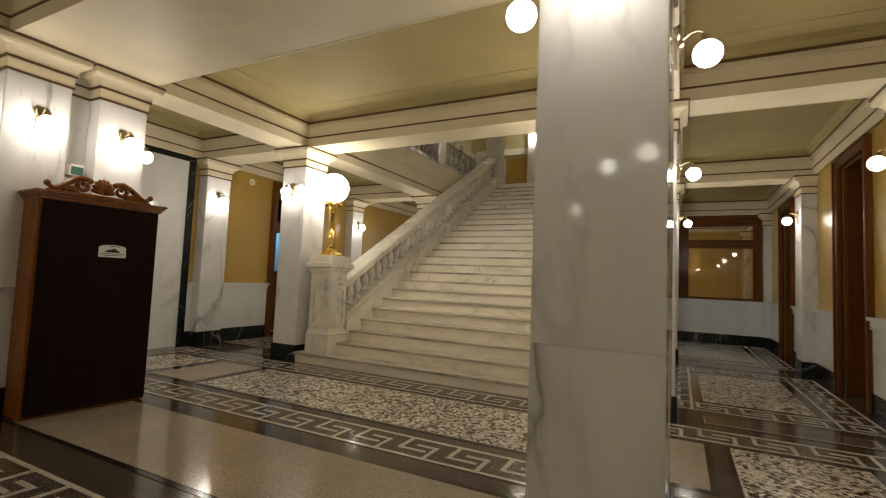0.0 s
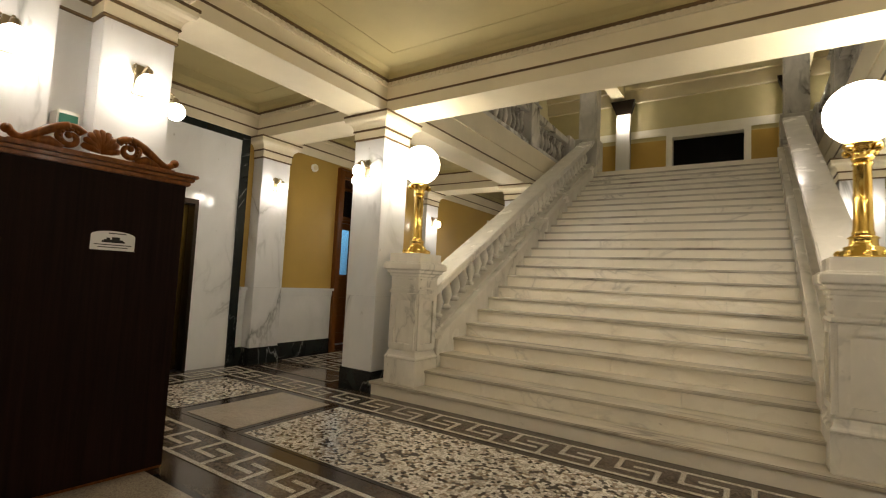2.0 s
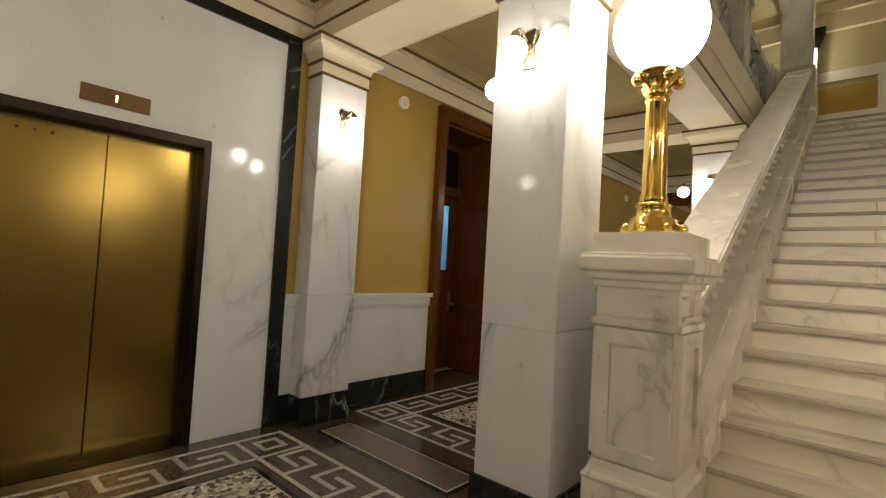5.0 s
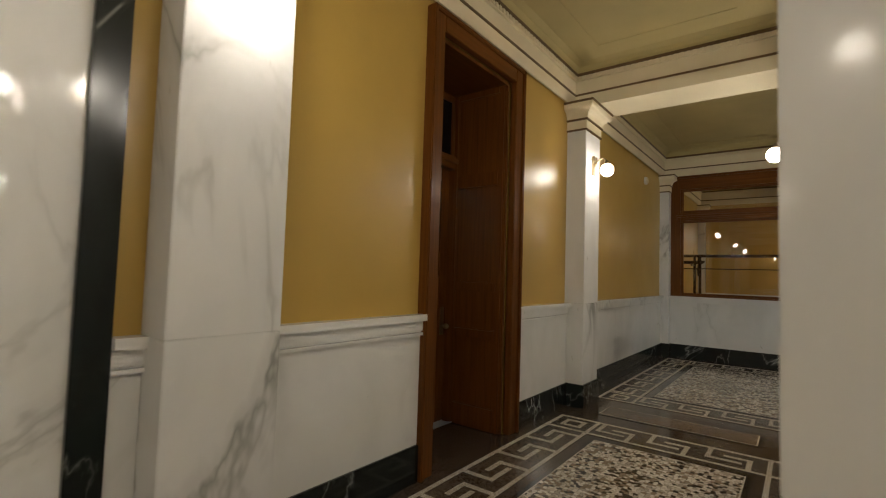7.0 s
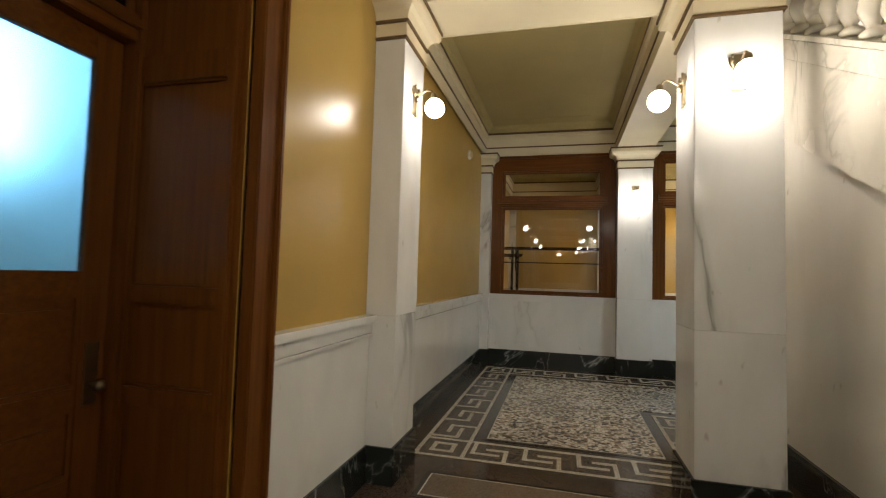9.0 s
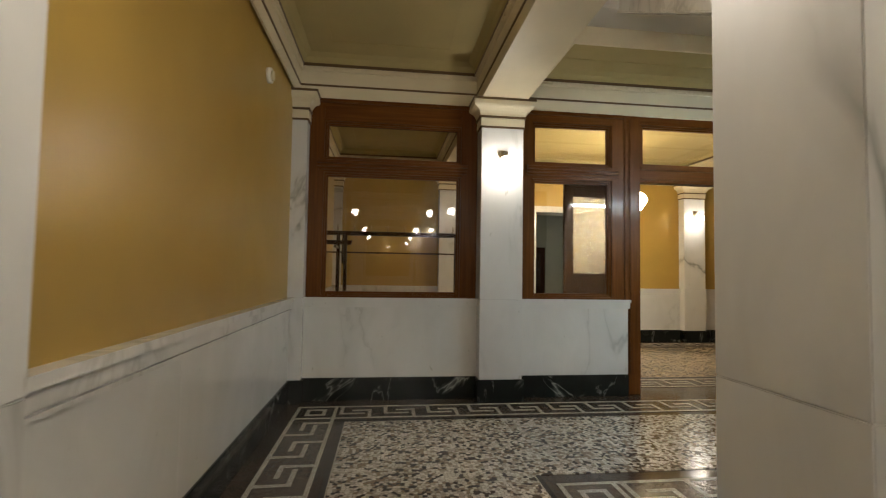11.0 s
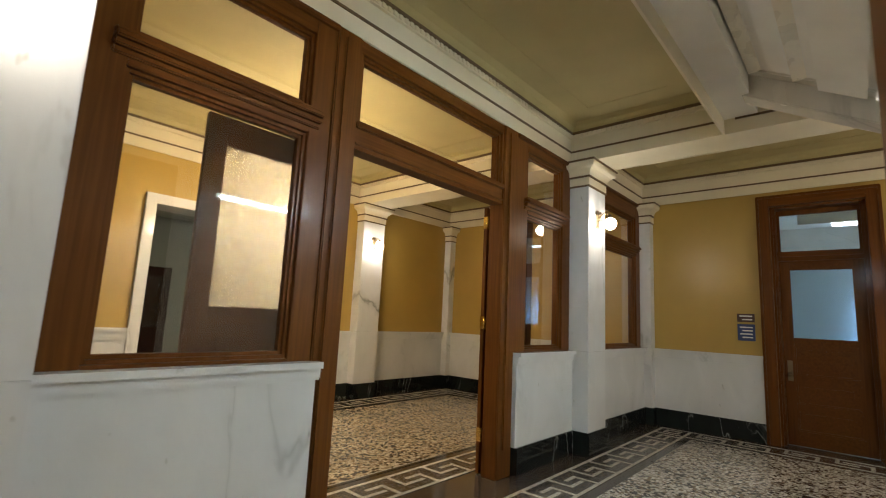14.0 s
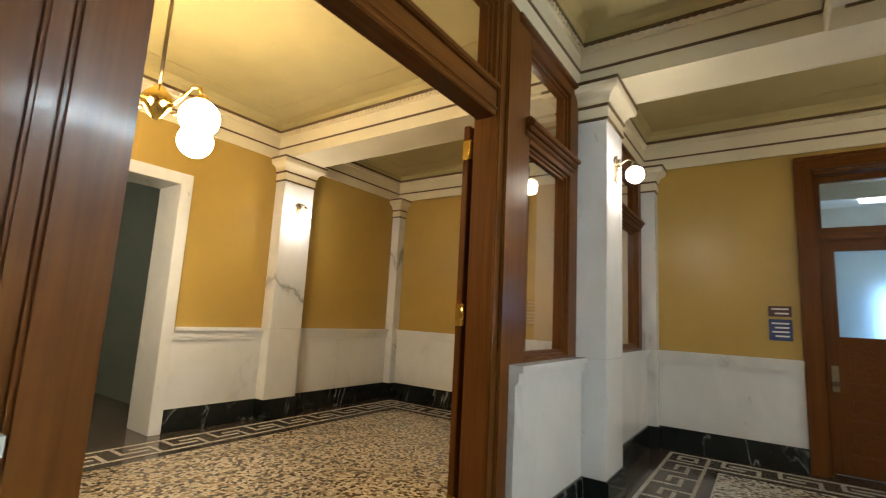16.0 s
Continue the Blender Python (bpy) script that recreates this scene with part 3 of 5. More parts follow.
def newel(x):
    ob = thing("newel_post", "panelled white marble newel post at the stair foot", "newel post", (x, 6.015, 0.163), "stair newels")
    h = 0.235
    boxpart("plinth", CARVED, ob, (-h, h, -h, h, 0.0, 0.30), "", 0.008)
    bm = bmesh.new()
    stack(bm, h, h, [(0.0, 0.30), (0.004, 0.312), (0.0, 0.325), (-0.014, 0.34), (-0.024, 0.365), (-0.035, 0.40)])
    part("base_moulding", bm, CARVED, ob)
    s = 0.2
    boxpart("die", CARVED, ob, (-s, s, -s, s, 0.40, 1.10), "", 0.006)
    for ax, sg in ((0, 1), (0, -1), (1, -1)):
        bm = bmesh.new()
        def fb(u0, u1, z0, z1, d=0.022):
            if ax == 0:
                box(bm, sg * s, sg * (s + d), u0, u1, z0, z1)
            else:
                box(bm, u0, u1, sg * s, sg * (s + d), z0, z1)
        for q in ((-0.185, -0.115, 0.42, 1.09), (0.115, 0.185, 0.42, 1.09), (-0.115, 0.115, 0.42, 0.49), (-0.115, 0.115, 1.01, 1.09), (-0.16, 0.16, 1.155, 1.175), (-0.16, 0.16, 1.26, 1.275)):
            fb(*q)
        part("panel_frame", bm, CARVED, ob)
    bm = bmesh.new()
    lv = []
    for d, z0, z1 in ((0.222, 1.10, 1.135), (0.205, 1.138, 1.30), (0.222, 1.303, 1.335), (0.25, 1.345, 1.375), (0.285, 1.39, 1.455), (0.27, 1.46, 1.475), (0.23, 1.48, 1.585)):
        lv += [(d, z0), (d, z1)]
    stack(bm, 0, 0, lv)
    part("cap", bm, CARVED, ob, "", 0.004)
    lamp = thing("newel_lamp", "polished brass column lamp with a large lit opal globe", "lamp", (x, 6.015, 1.748), "newel lamps")
    bm = bmesh.new()
    lathe(bm, [(0.17, 0.0), (0.17, 0.018), (0.15, 0.03), (0.155, 0.05), (0.12, 0.065), (0.125, 0.085), (0.09, 0.10), (0.085, 0.15), (0.1, 0.16), (0.07, 0.18)], 24)
    part("base", bm, BRASS, lamp)
    for i in range(8):
        a = i * math.pi / 4
        bm = bmesh.new()
        ball(bm, 0.15 * math.cos(a), 0.15 * math.sin(a), 0.03, 0.03, 8, 6)
        part("foot_scroll", bm, BRASS, lamp)
    bm = bmesh.new()
    lathe(bm, [(0.068, 0.17), (0.072, 0.2), (0.064, 0.22), (0.056, 0.72), (0.066, 0.735), (0.055, 0.75)], 20)
    part("column", bm, BRASS, lamp)
    bm = bmesh.new()
    lathe(bm, [(0.055, 0.745), (0.075, 0.78), (0.06, 0.8), (0.10, 0.86), (0.125, 0.875), (0.125, 0.89), (0.09, 0.905), (0.095, 0.93)], 20)
    for i in range(4):
        a = i * math.pi / 2 + math.pi / 4
        ball(bm, 0.115 * math.cos(a), 0.115 * math.sin(a), 0.845, 0.034, 10, 8)
    part("capital", bm, BRASS, lamp)
    bm = bmesh.new()
    ball(bm, 0, 0, 1.145, 0.243, 32, 20)
    part("globe", bm, BIG_LAMP, lamp, "lit opal glass globe")

newel(-5.335)
newel(mx(-5.335))
# walls under the flight, and the closet at its north end
spandrel = bmesh.new()
for f in (lambda x: x, mx):
    x0, x1 = sorted((f(-5.36), f(-5.14)))
    v = [(y, z) for y, z in ((6.3, 0), (11.0, 0), (11.0, slope(11.0) - 0.34), (6.3, slope(6.3) - 0.34))]
    a = [spandrel.verts.new((x0, *p)) for p in v]
    b = [spandrel.verts.new((x1, *p)) for p in v]
    spandrel.faces.new(a); spandrel.faces.new(list(reversed(b)))
    for i in range(4):
        spandrel.faces.new((a[i], b[i], b[(i + 1) % 4], a[(i + 1) % 4]))
sp = tagged(make("wall_under_stairs", spandrel, PLAIN_MARBLE), "white marble wall under the stair flight", "wall", kind="structure")
for f in (lambda x: x, mx):
    bm = bmesh.new()
    box(bm, f(-5.385), f(-5.355), 6.3, 11.99, 0, BASE)
    part("base_stone", bm, BLACK_MARBLE, sp, "black marble base")
DOORC = (-5.24, -4.40, 0.0, 2.98)
for f in (lambda x: x, mx):
    bm = bmesh.new()
    x0, x1 = sorted((f(-5.34), f(-5.20)))
    v = [(11.001, 0.0), (12.0, 0.0), (12.0, slope(12.0) - 0.345), (11.001, slope(11.0) - 0.345)]
    a = [bm.verts.new((x0, *p)) for p in v]
    b = [bm.verts.new((x1, *p)) for p in v]
    bm.faces.new(a)
    bm.faces.new(list(reversed(b)))
    for i in range(4):
        bm.faces.new((a[i], b[i], b[(i + 1) % 4], a[(i + 1) % 4]))
    tagged(make("wall_closet_side", bm, PLAIN_MARBLE), "marble clad side of the closet under the stairs", "wall", kind="structure")
structure("wall_closet_end", [(a, b, 12.001, 12.045, l, h) for a, b, l, h in wall_pieces(-5.34, mx(-5.34), 0.0, slope(12.0) - 0.37, [DOORC])], PLAIN_MARBLE, "marble clad end of the closet under the stairs", "wall")
# Near black sheet: the closet's unlit inside, put into the wall colour.
structure("wall_closet_dark", [(-5.20, mx(-5.20), 11.2, 11.25, 0.0, slope(11.2) - 0.4)], DARK, "near black inner wall standing in for the closet's shade", "wall")

# ---- upper floor round the stair well ----
structure("floor_upper", [(XL - 0.6, PX1, YS, YB + 0.3, CEIL + 0.07, 4.41), (QX0, XR + 0.6, YS, YB + 0.3, CEIL + 0.07, 4.41), (PX1, QX0, 13.262, YB + 0.3, CEIL + 0.07, 4.41),
                          (PX1, QX0, YS, 6.26, CEIL + 0.07, 4.41)], STEP_MARBLE, "pale stone upper floor round the stair well", "floor")
structure("beam_well_end", [(PX1, QX0, 13.0, 13.30, 3.72, CEIL + 0.069)], WHITE, "white plaster beam at the stair head", "beam")
fascia = bmesh.new()
for x0, x1 in ((PX1, PX1 + 0.02), (QX0 - 0.02, QX0)):
    box(fascia, x0, x1, 6.26, 13.26, CEIL - 0.06, 4.41)
tagged(make("fascia_well", fascia, CREAM), "cream plaster face of the stair well", "trim", kind="structure")
lb = bmesh.new()
for x0, x1 in ((PX1, PX1 + 0.012), (QX0 - 0.012, QX0)):
    box(lb, x0, x1, 6.28, 13.2, 3.70, 3.722)
tagged(make("fascia_line", lb, LINE), "bronze painted line along the stair well", "trim", kind="structure")
bm = bmesh.new()
lathe(bm, [(0.07, 0.0), (0.07, 0.05), (0.045, 0.06), (0.035, 0.1), (0.055, 0.16), (0.075, 0.24), (0.068, 0.32), (0.042, 0.43), (0.034, 0.48), (0.05, 0.5), (0.038, 0.52), (0.065, 0.54), (0.065, 0.6)], 12)
UPBAL = mesh_only(bm, "baluster", GREY_MARBLE)
for f in (lambda x: x, mx):
    rail = thing("upper_balustrade", "grey marble balustrade along the upper stair well", "balustrade", (f(-5.92), 9.8, 4.41), "upper balustrades")
    boxpart("plinth", GREY_MARBLE, rail, (-0.16, 0.16, -3.5, 3.5, 0, 0.12), "", 0.01)
    boxpart("handrail", GREY_MARBLE, rail, (-0.17, 0.17, -3.5, 3.5, 0.72, 0.88), "", 0.012)
    for yy in (-3.4, 0.8, 3.3):
        boxpart("pedestal", GREY_MARBLE, rail, (-0.22, 0.22, yy - 0.22, yy + 0.22, 0, 0.95), "", 0.01)
    y = -3.1
    while y < 3.1:
        if abs(y - 0.8) > 0.28:
            b = new("baluster", UPBAL)
            b.parent = rail
            b.location = (0, y, 0.12)
        y += 0.2
    for x, y in ((f(-5.95), 10.6), (f(-5.45), 13.75), (f(-5.95), 6.0)):
        col = thing("upper_column", "veined grey marble column on the upper floor", "column", (x, y, 4.41), "upper columns")
        boxpart("pedestal", GREY_MARBLE, col, (-0.29, 0.29, -0.29, 0.29, 0.0 if y > 13 else 0.95, 0.98), "", 0.01)
        boxpart("shaft", GREY_MARBLE, col, (-0.23, 0.23, -0.23, 0.23, 0.98, 4.3), "", 0.03)
        boxpart("capital", CREAM, col, (-0.32, 0.32, -0.32, 0.32, 4.3, 4.6), "cream capital", 0.02)
UY, UC = 19.2, 9.05
upw = wall_y("wall_upper_north", UY, UY + 0.3, XL - 0.6, XR + 0.6, [(-4.12, -1.95, 4.41, 6.98)], UPPERPAINT, "olive upper wall with white frieze band", 4.41, UC)
boxpart("ochre_panel", OCHRE, upw, (XL, -4.30, UY - 0.02, UY - 0.002, 4.6, 6.85), "ochre painted wall panel")
boxpart("ochre_panel", OCHRE, upw, (-1.77, XR, UY - 0.02, UY - 0.002, 4.6, 6.85), "ochre painted wall panel")
boxpart("frieze_band", WHITE, upw, (XL, XR, UY - 0.05, UY - 0.022, 7.0, 7.28), "white frieze band", 0.006)
bm = bmesh.new()
for b in ((-4.30, -4.10, UY - 0.06, UY + 0.31, 4.41, 6.999), (-1.97, -1.77, UY - 0.06, UY + 0.31, 4.41, 6.999), (-4.10, -1.97, UY - 0.06, UY + 0.31, 6.9, 6.999)):
    box(bm, *b)
part("opening_casing", bm, WHITE, upw, "white casing")
# Black box behind the opening: the upper room's darkness is in its paint.
structure("wall_upper_void", [(-4.6, -1.5, 21.4, 21.6, 4.41, 7.6), (-4.8, -4.6, 19.5, 21.6, 4.41, 7.6), (-1.5, -1.3, 19.5, 21.6, 4.41, 7.6), (-4.8, -1.3, 19.5, 21.6, 7.6, 7.8), (-4.8, -1.3, 19.5, 21.6, 4.2, 4.41)], DARK, "near black walls standing in for the unlit upper room", "wall")
structure("wall_upper_west", [(XL - 0.6, XL - 0.3, YS, UY, 4.41, UC)], UPPERPAINT, "olive upper side wall", "wall")
structure("wall_upper_east", [(XR + 0.3, XR + 0.6, YS, UY, 4.41, UC)], UPPERPAINT, "olive upper side wall", "wall")
structure("wall_upper_south", [(XL - 0.6, XR + 0.6, YS - 0.3, YS, 4.41, UC)], UPPERPAINT, "olive upper end wall", "wall")
structure("ceiling_upper", [(XL - 0.6, XR + 0.6, YS - 0.3, UY + 0.3, UC, UC + 0.2)], UPPERPAINT, "olive upper ceiling", "ceiling")
ub = [(XL - 0.3, XR + 0.3, y, y + 0.45, 8.55, UC) for y in (10.4, 14.4, 5.8)] + [(x - 0.22, x + 0.22, YS, UY, 8.56, UC) for x in (-5.95, mx(-5.95))]
ub += [(XL - 0.3, XR + 0.3, UY - 0.16, UY, 8.35, 8.8), (XL - 0.3, XR + 0.3, UY - 0.3, UY, 8.8, UC)]
structure("beams_upper", ub, CREAM, "cream plaster beams and cornice of the upper ceiling", "ceiling beam")
for x in (-5.75, mx(-5.75)):
    p = thing("upper_pilaster", "white marble pilaster with a bronze bracket capital", "pilaster", (x, UY - 0.08, 4.41), "upper pilasters")
    boxpart("shaft", MARBLE, p, (-0.25, 0.25, -0.1, 0.079, 0, 3.55), "", 0.01)
    bm = bmesh.new()
    frustum(bm, (-0.25, 0.25, -0.1, 0.079), (-0.42, 0.42, -0.3, 0.079), 3.55, 4.0)
    part("capital", bm, BRONZE, p, "dark bronze capital")
    l = thing("upper_lamp", "lit lamp on the upper pilaster", "lamp", (x, UY - 0.25, 7.65), "upper lamps")
    bm = bmesh.new()
    ball(bm, 0, 0, 0, 0.13, 16, 10)
    part("globe", bm, UPPER_LAMP, l)
    boxpart("bracket", OLDBRASS, l, (-0.03, 0.03, 0.0, 0.07, 0.1, 0.2), "aged brass bracket")

# ---- glazed oak partition ----
GY0, GY1 = 15.05, 15.19
def oak(bm, x0, x1, z0, z1, d0=0.0, d1=0.0):
    box(bm, x0, x1, GY0 - d0, GY1 + d1, z0, z1)

def pane(parent, x0, x1, z0, z1, y=15.115):
    ob = boxpart("pane", GLASS, parent, (x0, x1, y, y + 0.006, z0, z1), "clear glass pane")
    return ob

def light(parent, x0, x1, z0, z1):
    """A glazed light: a stepped bead round a pane."""
    for i, (d, w) in enumerate(((0.0, 0.0), (0.022, 0.022))):
        bm = bmesh.new()
        y0, y1 = (15.075, 15.165) if i == 0 else (15.095, 15.145)
        b = 0.022
        X0, X1, Z0, Z1 = x0 - 0.044 + i * b, x1 + 0.044 - i * b, z0 - 0.044 + i * b, z1 + 0.044 - i * b
        for q in ((X0, X0 + b, Z0, Z1), (X1 - b, X1, Z0, Z1), (X0 + b, X1 - b, Z0, Z0 + b), (X0 + b, X1 - b, Z1 - b, Z1)):
            box(bm, q[0], q[1], y0, y1, q[2], q[3])
        part("bead", bm, WOOD, parent, "", 0.003)
    pane(parent, x0, x1, z0, z1)

def bay(name, x0, x1, g0, g1, t0, t1, m0, m1, label, low=SILL, dadospan=None):
    w = tagged(thing(name, label, "window"), kind="structure")
    e = 0.044
    for a, b in ((x0, g0 - e), (g1 + e, x1)):
        bm = bmesh.new(); oak(bm, a, b, low, SOFFIT)
        part("stile", bm, WOOD, w, "", 0.004)
    for z0, z1 in ((t1 + e, SOFFIT), (m1 + e, t0 - e), (low, m0 - e)):
        bm = bmesh.new(); oak(bm, g0 - e, g1 + e, z0, z1)
        part("rail", bm, WOOD_X, w, "", 0.004)
    bm = bmesh.new()
    zc = (m1 + t0) / 2 + 0.02
    for d, a, b in ((0.02, -0.07, -0.035), (0.045, -0.035, 0.0), (0.07, 0.0, 0.035), (0.05, 0.035, 0.06)):
        oak(bm, g0 - 0.12, g1 + 0.12, zc + a, zc + b, d)
    part("transom_moulding", bm, WOOD_X, w, "", 0.008)
    bm = bmesh.new()
    oak(bm, x0, x1, SOFFIT - 0.05, SOFFIT - 0.006, 0.035)
    part("head_moulding", bm, WOOD_X, w, "", 0.008)
    light(w, g0, g1, t0, t1)
    light(w, g0, g1, m0, m1)
    if dadospan:
        a, b = dadospan
        boxpart("dado_panel", MARBLE, w, (a, b, 15.0, 15.20, BASE, 1.075))
        boxpart("base_stone", BLACK_MARBLE, w, (a, b, 14.975, 15.22, 0, BASE), "black veined marble base", 0.006)
        bm = bmesh.new()
        for d, l, h in ((0.012, 1.075, 1.09), (0.022, 1.09, 1.15), (0.05, 1.15, SILL)):
            box(bm, a, b + (0.02 if name == "window_2" else 0), 15.0 - d, 15.20 + d, l, h)
        part("sill", bm, MARBLE, w, "white marble sill")
    return w

bay("window_1", XL + 0.14, PX0, -8.06, -6.50, 2.87, 3.25, 1.255, 2.63, "oak framed fixed window over marble dado", dadospan=(XL + 0.14, PX0))
bay("window_4", QX1, XR - 0.14, mx(-6.50), mx(-8.06), 2.87, 3.25, 1.255, 2.63, "oak framed fixed window over marble dado", dadospan=(QX1, XR - 0.14))
bay("window_2", PX1, -4.33, -5.50, -4.54, 2.92, 3.37, 1.255, 2.65, "oak framed sidelight beside the double door", dadospan=(PX1, -4.31))
bay("window_3", -1.95, QX0, -1.66, -0.92, 2.92, 3.37, 1.255, 2.65, "oak framed sidelight beside the double door", dadospan=(-1.93, QX0))
door = tagged(thing("door_1", "open oak double doorway with glazed transom", "doorway"), kind="structure")
for a, b in ((-4.33, -4.12), (-2.20, -1.95)):
    bm = bmesh.new(); oak(bm, a, b, 0, SOFFIT, 0.02, 0.02)
    part("post", bm, WOOD, door, "", 0.008)
    bm = bmesh.new()
    c = (a + b) / 2
    box(bm, c - 0.055, c + 0.055, GY0 - 0.042, GY0 - 0.018, BASE, SOFFIT - 0.06)
    part("reed", bm, WOOD, door, "", 0.011)
bm = bmesh.new(); oak(bm, -4.12, -2.20, 2.70, 2.95 - 0.044, 0.0)
part("rail", bm, WOOD_X, door, "", 0.006)
bm = bmesh.new()
oak(bm, -4.12, -2.20, 2.86, 2.905, 0.03); oak(bm, -4.12, -2.20, 2.73, 2.76, 0.012)
part("transom_moulding", bm, WOOD_X, door, "", 0.008)
bm = bmesh.new(); oak(bm, -4.12, -2.20, 3.41 + 0.044, SOFFIT)
part("rail", bm, WOOD_X, door, "", 0.004)
for a in (-4.12, -2.20 - 0.03):
    bm = bmesh.new(); oak(bm, a, a + 0.03, 2.906, 3.454)
    part("stile", bm, WOOD, door)
light(door, -4.046, -2.274, 2.95, 3.41)

def door_leaf(name, label, w, h, pane_z, panels, glassmat, at, group="", mats=(WOOD, WOOD_X), knob=True, hinges=False):
    """A leaf in its own frame: x along its width from the hinge, y its thickness."""
    d = thing(name, label, "door", (0, 0, 0), group)
    d.matrix_basis = at
    t, s = 0.045, 0.125
    boxpart("stile", mats[0], d, (0, s, 0, t, 0, h), "", 0.004)
    boxpart("stile", mats[0], d, (w - s, w, 0, t, 0, h), "", 0.004)
    zs = sorted(panels + [pane_z])
    edges = [0.0]
    for a, b in zs:
        edges += [a, b]
    edges.append(h)
    for i in range(0, len(edges), 2):
        boxpart("rail", mats[1], d, (s, w - s, 0.001, t - 0.001, edges[i], edges[i + 1]), "", 0.004)
    for a, b in panels:
        boxpart("panel", mats[1], d, (s, w - s, 0.017, t - 0.017, a, b))
        boxpart("raised_field", mats[1], d, (s + 0.07, w - s - 0.07, 0.009, t - 0.009, a + 0.06, b - 0.06), "", 0.007)
        bm = bmesh.new()
        for q in ((s, s + 0.018, a, b), (w - s - 0.018, w - s, a, b), (s + 0.018, w - s - 0.018, a, a + 0.018), (s + 0.018, w - s - 0.018, b - 0.018, b)):
            box(bm, q[0], q[1], 0.006, t - 0.006, q[2], q[3])
        part("panel_bead", bm, mats[0], d)
    boxpart("pane", glassmat, d, (s, w - s, t / 2 - 0.003, t / 2 + 0.003, *pane_z), "obscured glass pane")
    if knob:
        for sy, y0 in ((-1, 0.0), (1, t)):
            boxpart("lock_plate", OLDBRASS, d, (w - 0.095, w - 0.035, y0, y0 + sy * 0.006, 0.86, 1.14), "aged brass lock plate")
            bm = bmesh.new()
            tube(bm, [(w - 0.065, y0, 0.95), (w - 0.065, y0 + sy * 0.045, 0.95)], 0.011)
            ball(bm, w - 0.065, y0 + sy * 0.06, 0.95, 0.028, 12, 8)
            part("door_knob", bm, OLDBRASS, d, "aged brass knob")
    if hinges:
        for z in (0.3, 1.4, 2.45):
            bm = bmesh.new()
            box(bm, -0.004, 0.002, 0.0, t, z, z + 0.13)
            tube(bm, [(0.0, -0.008, z), (0.0, -0.008, z + 0.13)], 0.011)
            part("hinge", bm, BRASS, d, "polished brass hinge")
    return d

door_leaf("door_leaf", "open oak door leaf with obscured glass, folded back", 0.93, 2.68, (1.50, 2.50), [(0.22, 0.62), (0.72, 1.38)], OBSCURE, pose(-4.12, 15.30, 0.012, 0, 0, 180) , "double door", hinges=True)
door_leaf("door_leaf", "open oak door leaf with obscured glass, folded back", 0.93, 2.68, (1.50, 2.50), [(0.22, 0.62), (0.72, 1.38)], OBSCURE, pose(-2.17, 15.255, 0.012, 0, 0, 0), "double door", hinges=True)

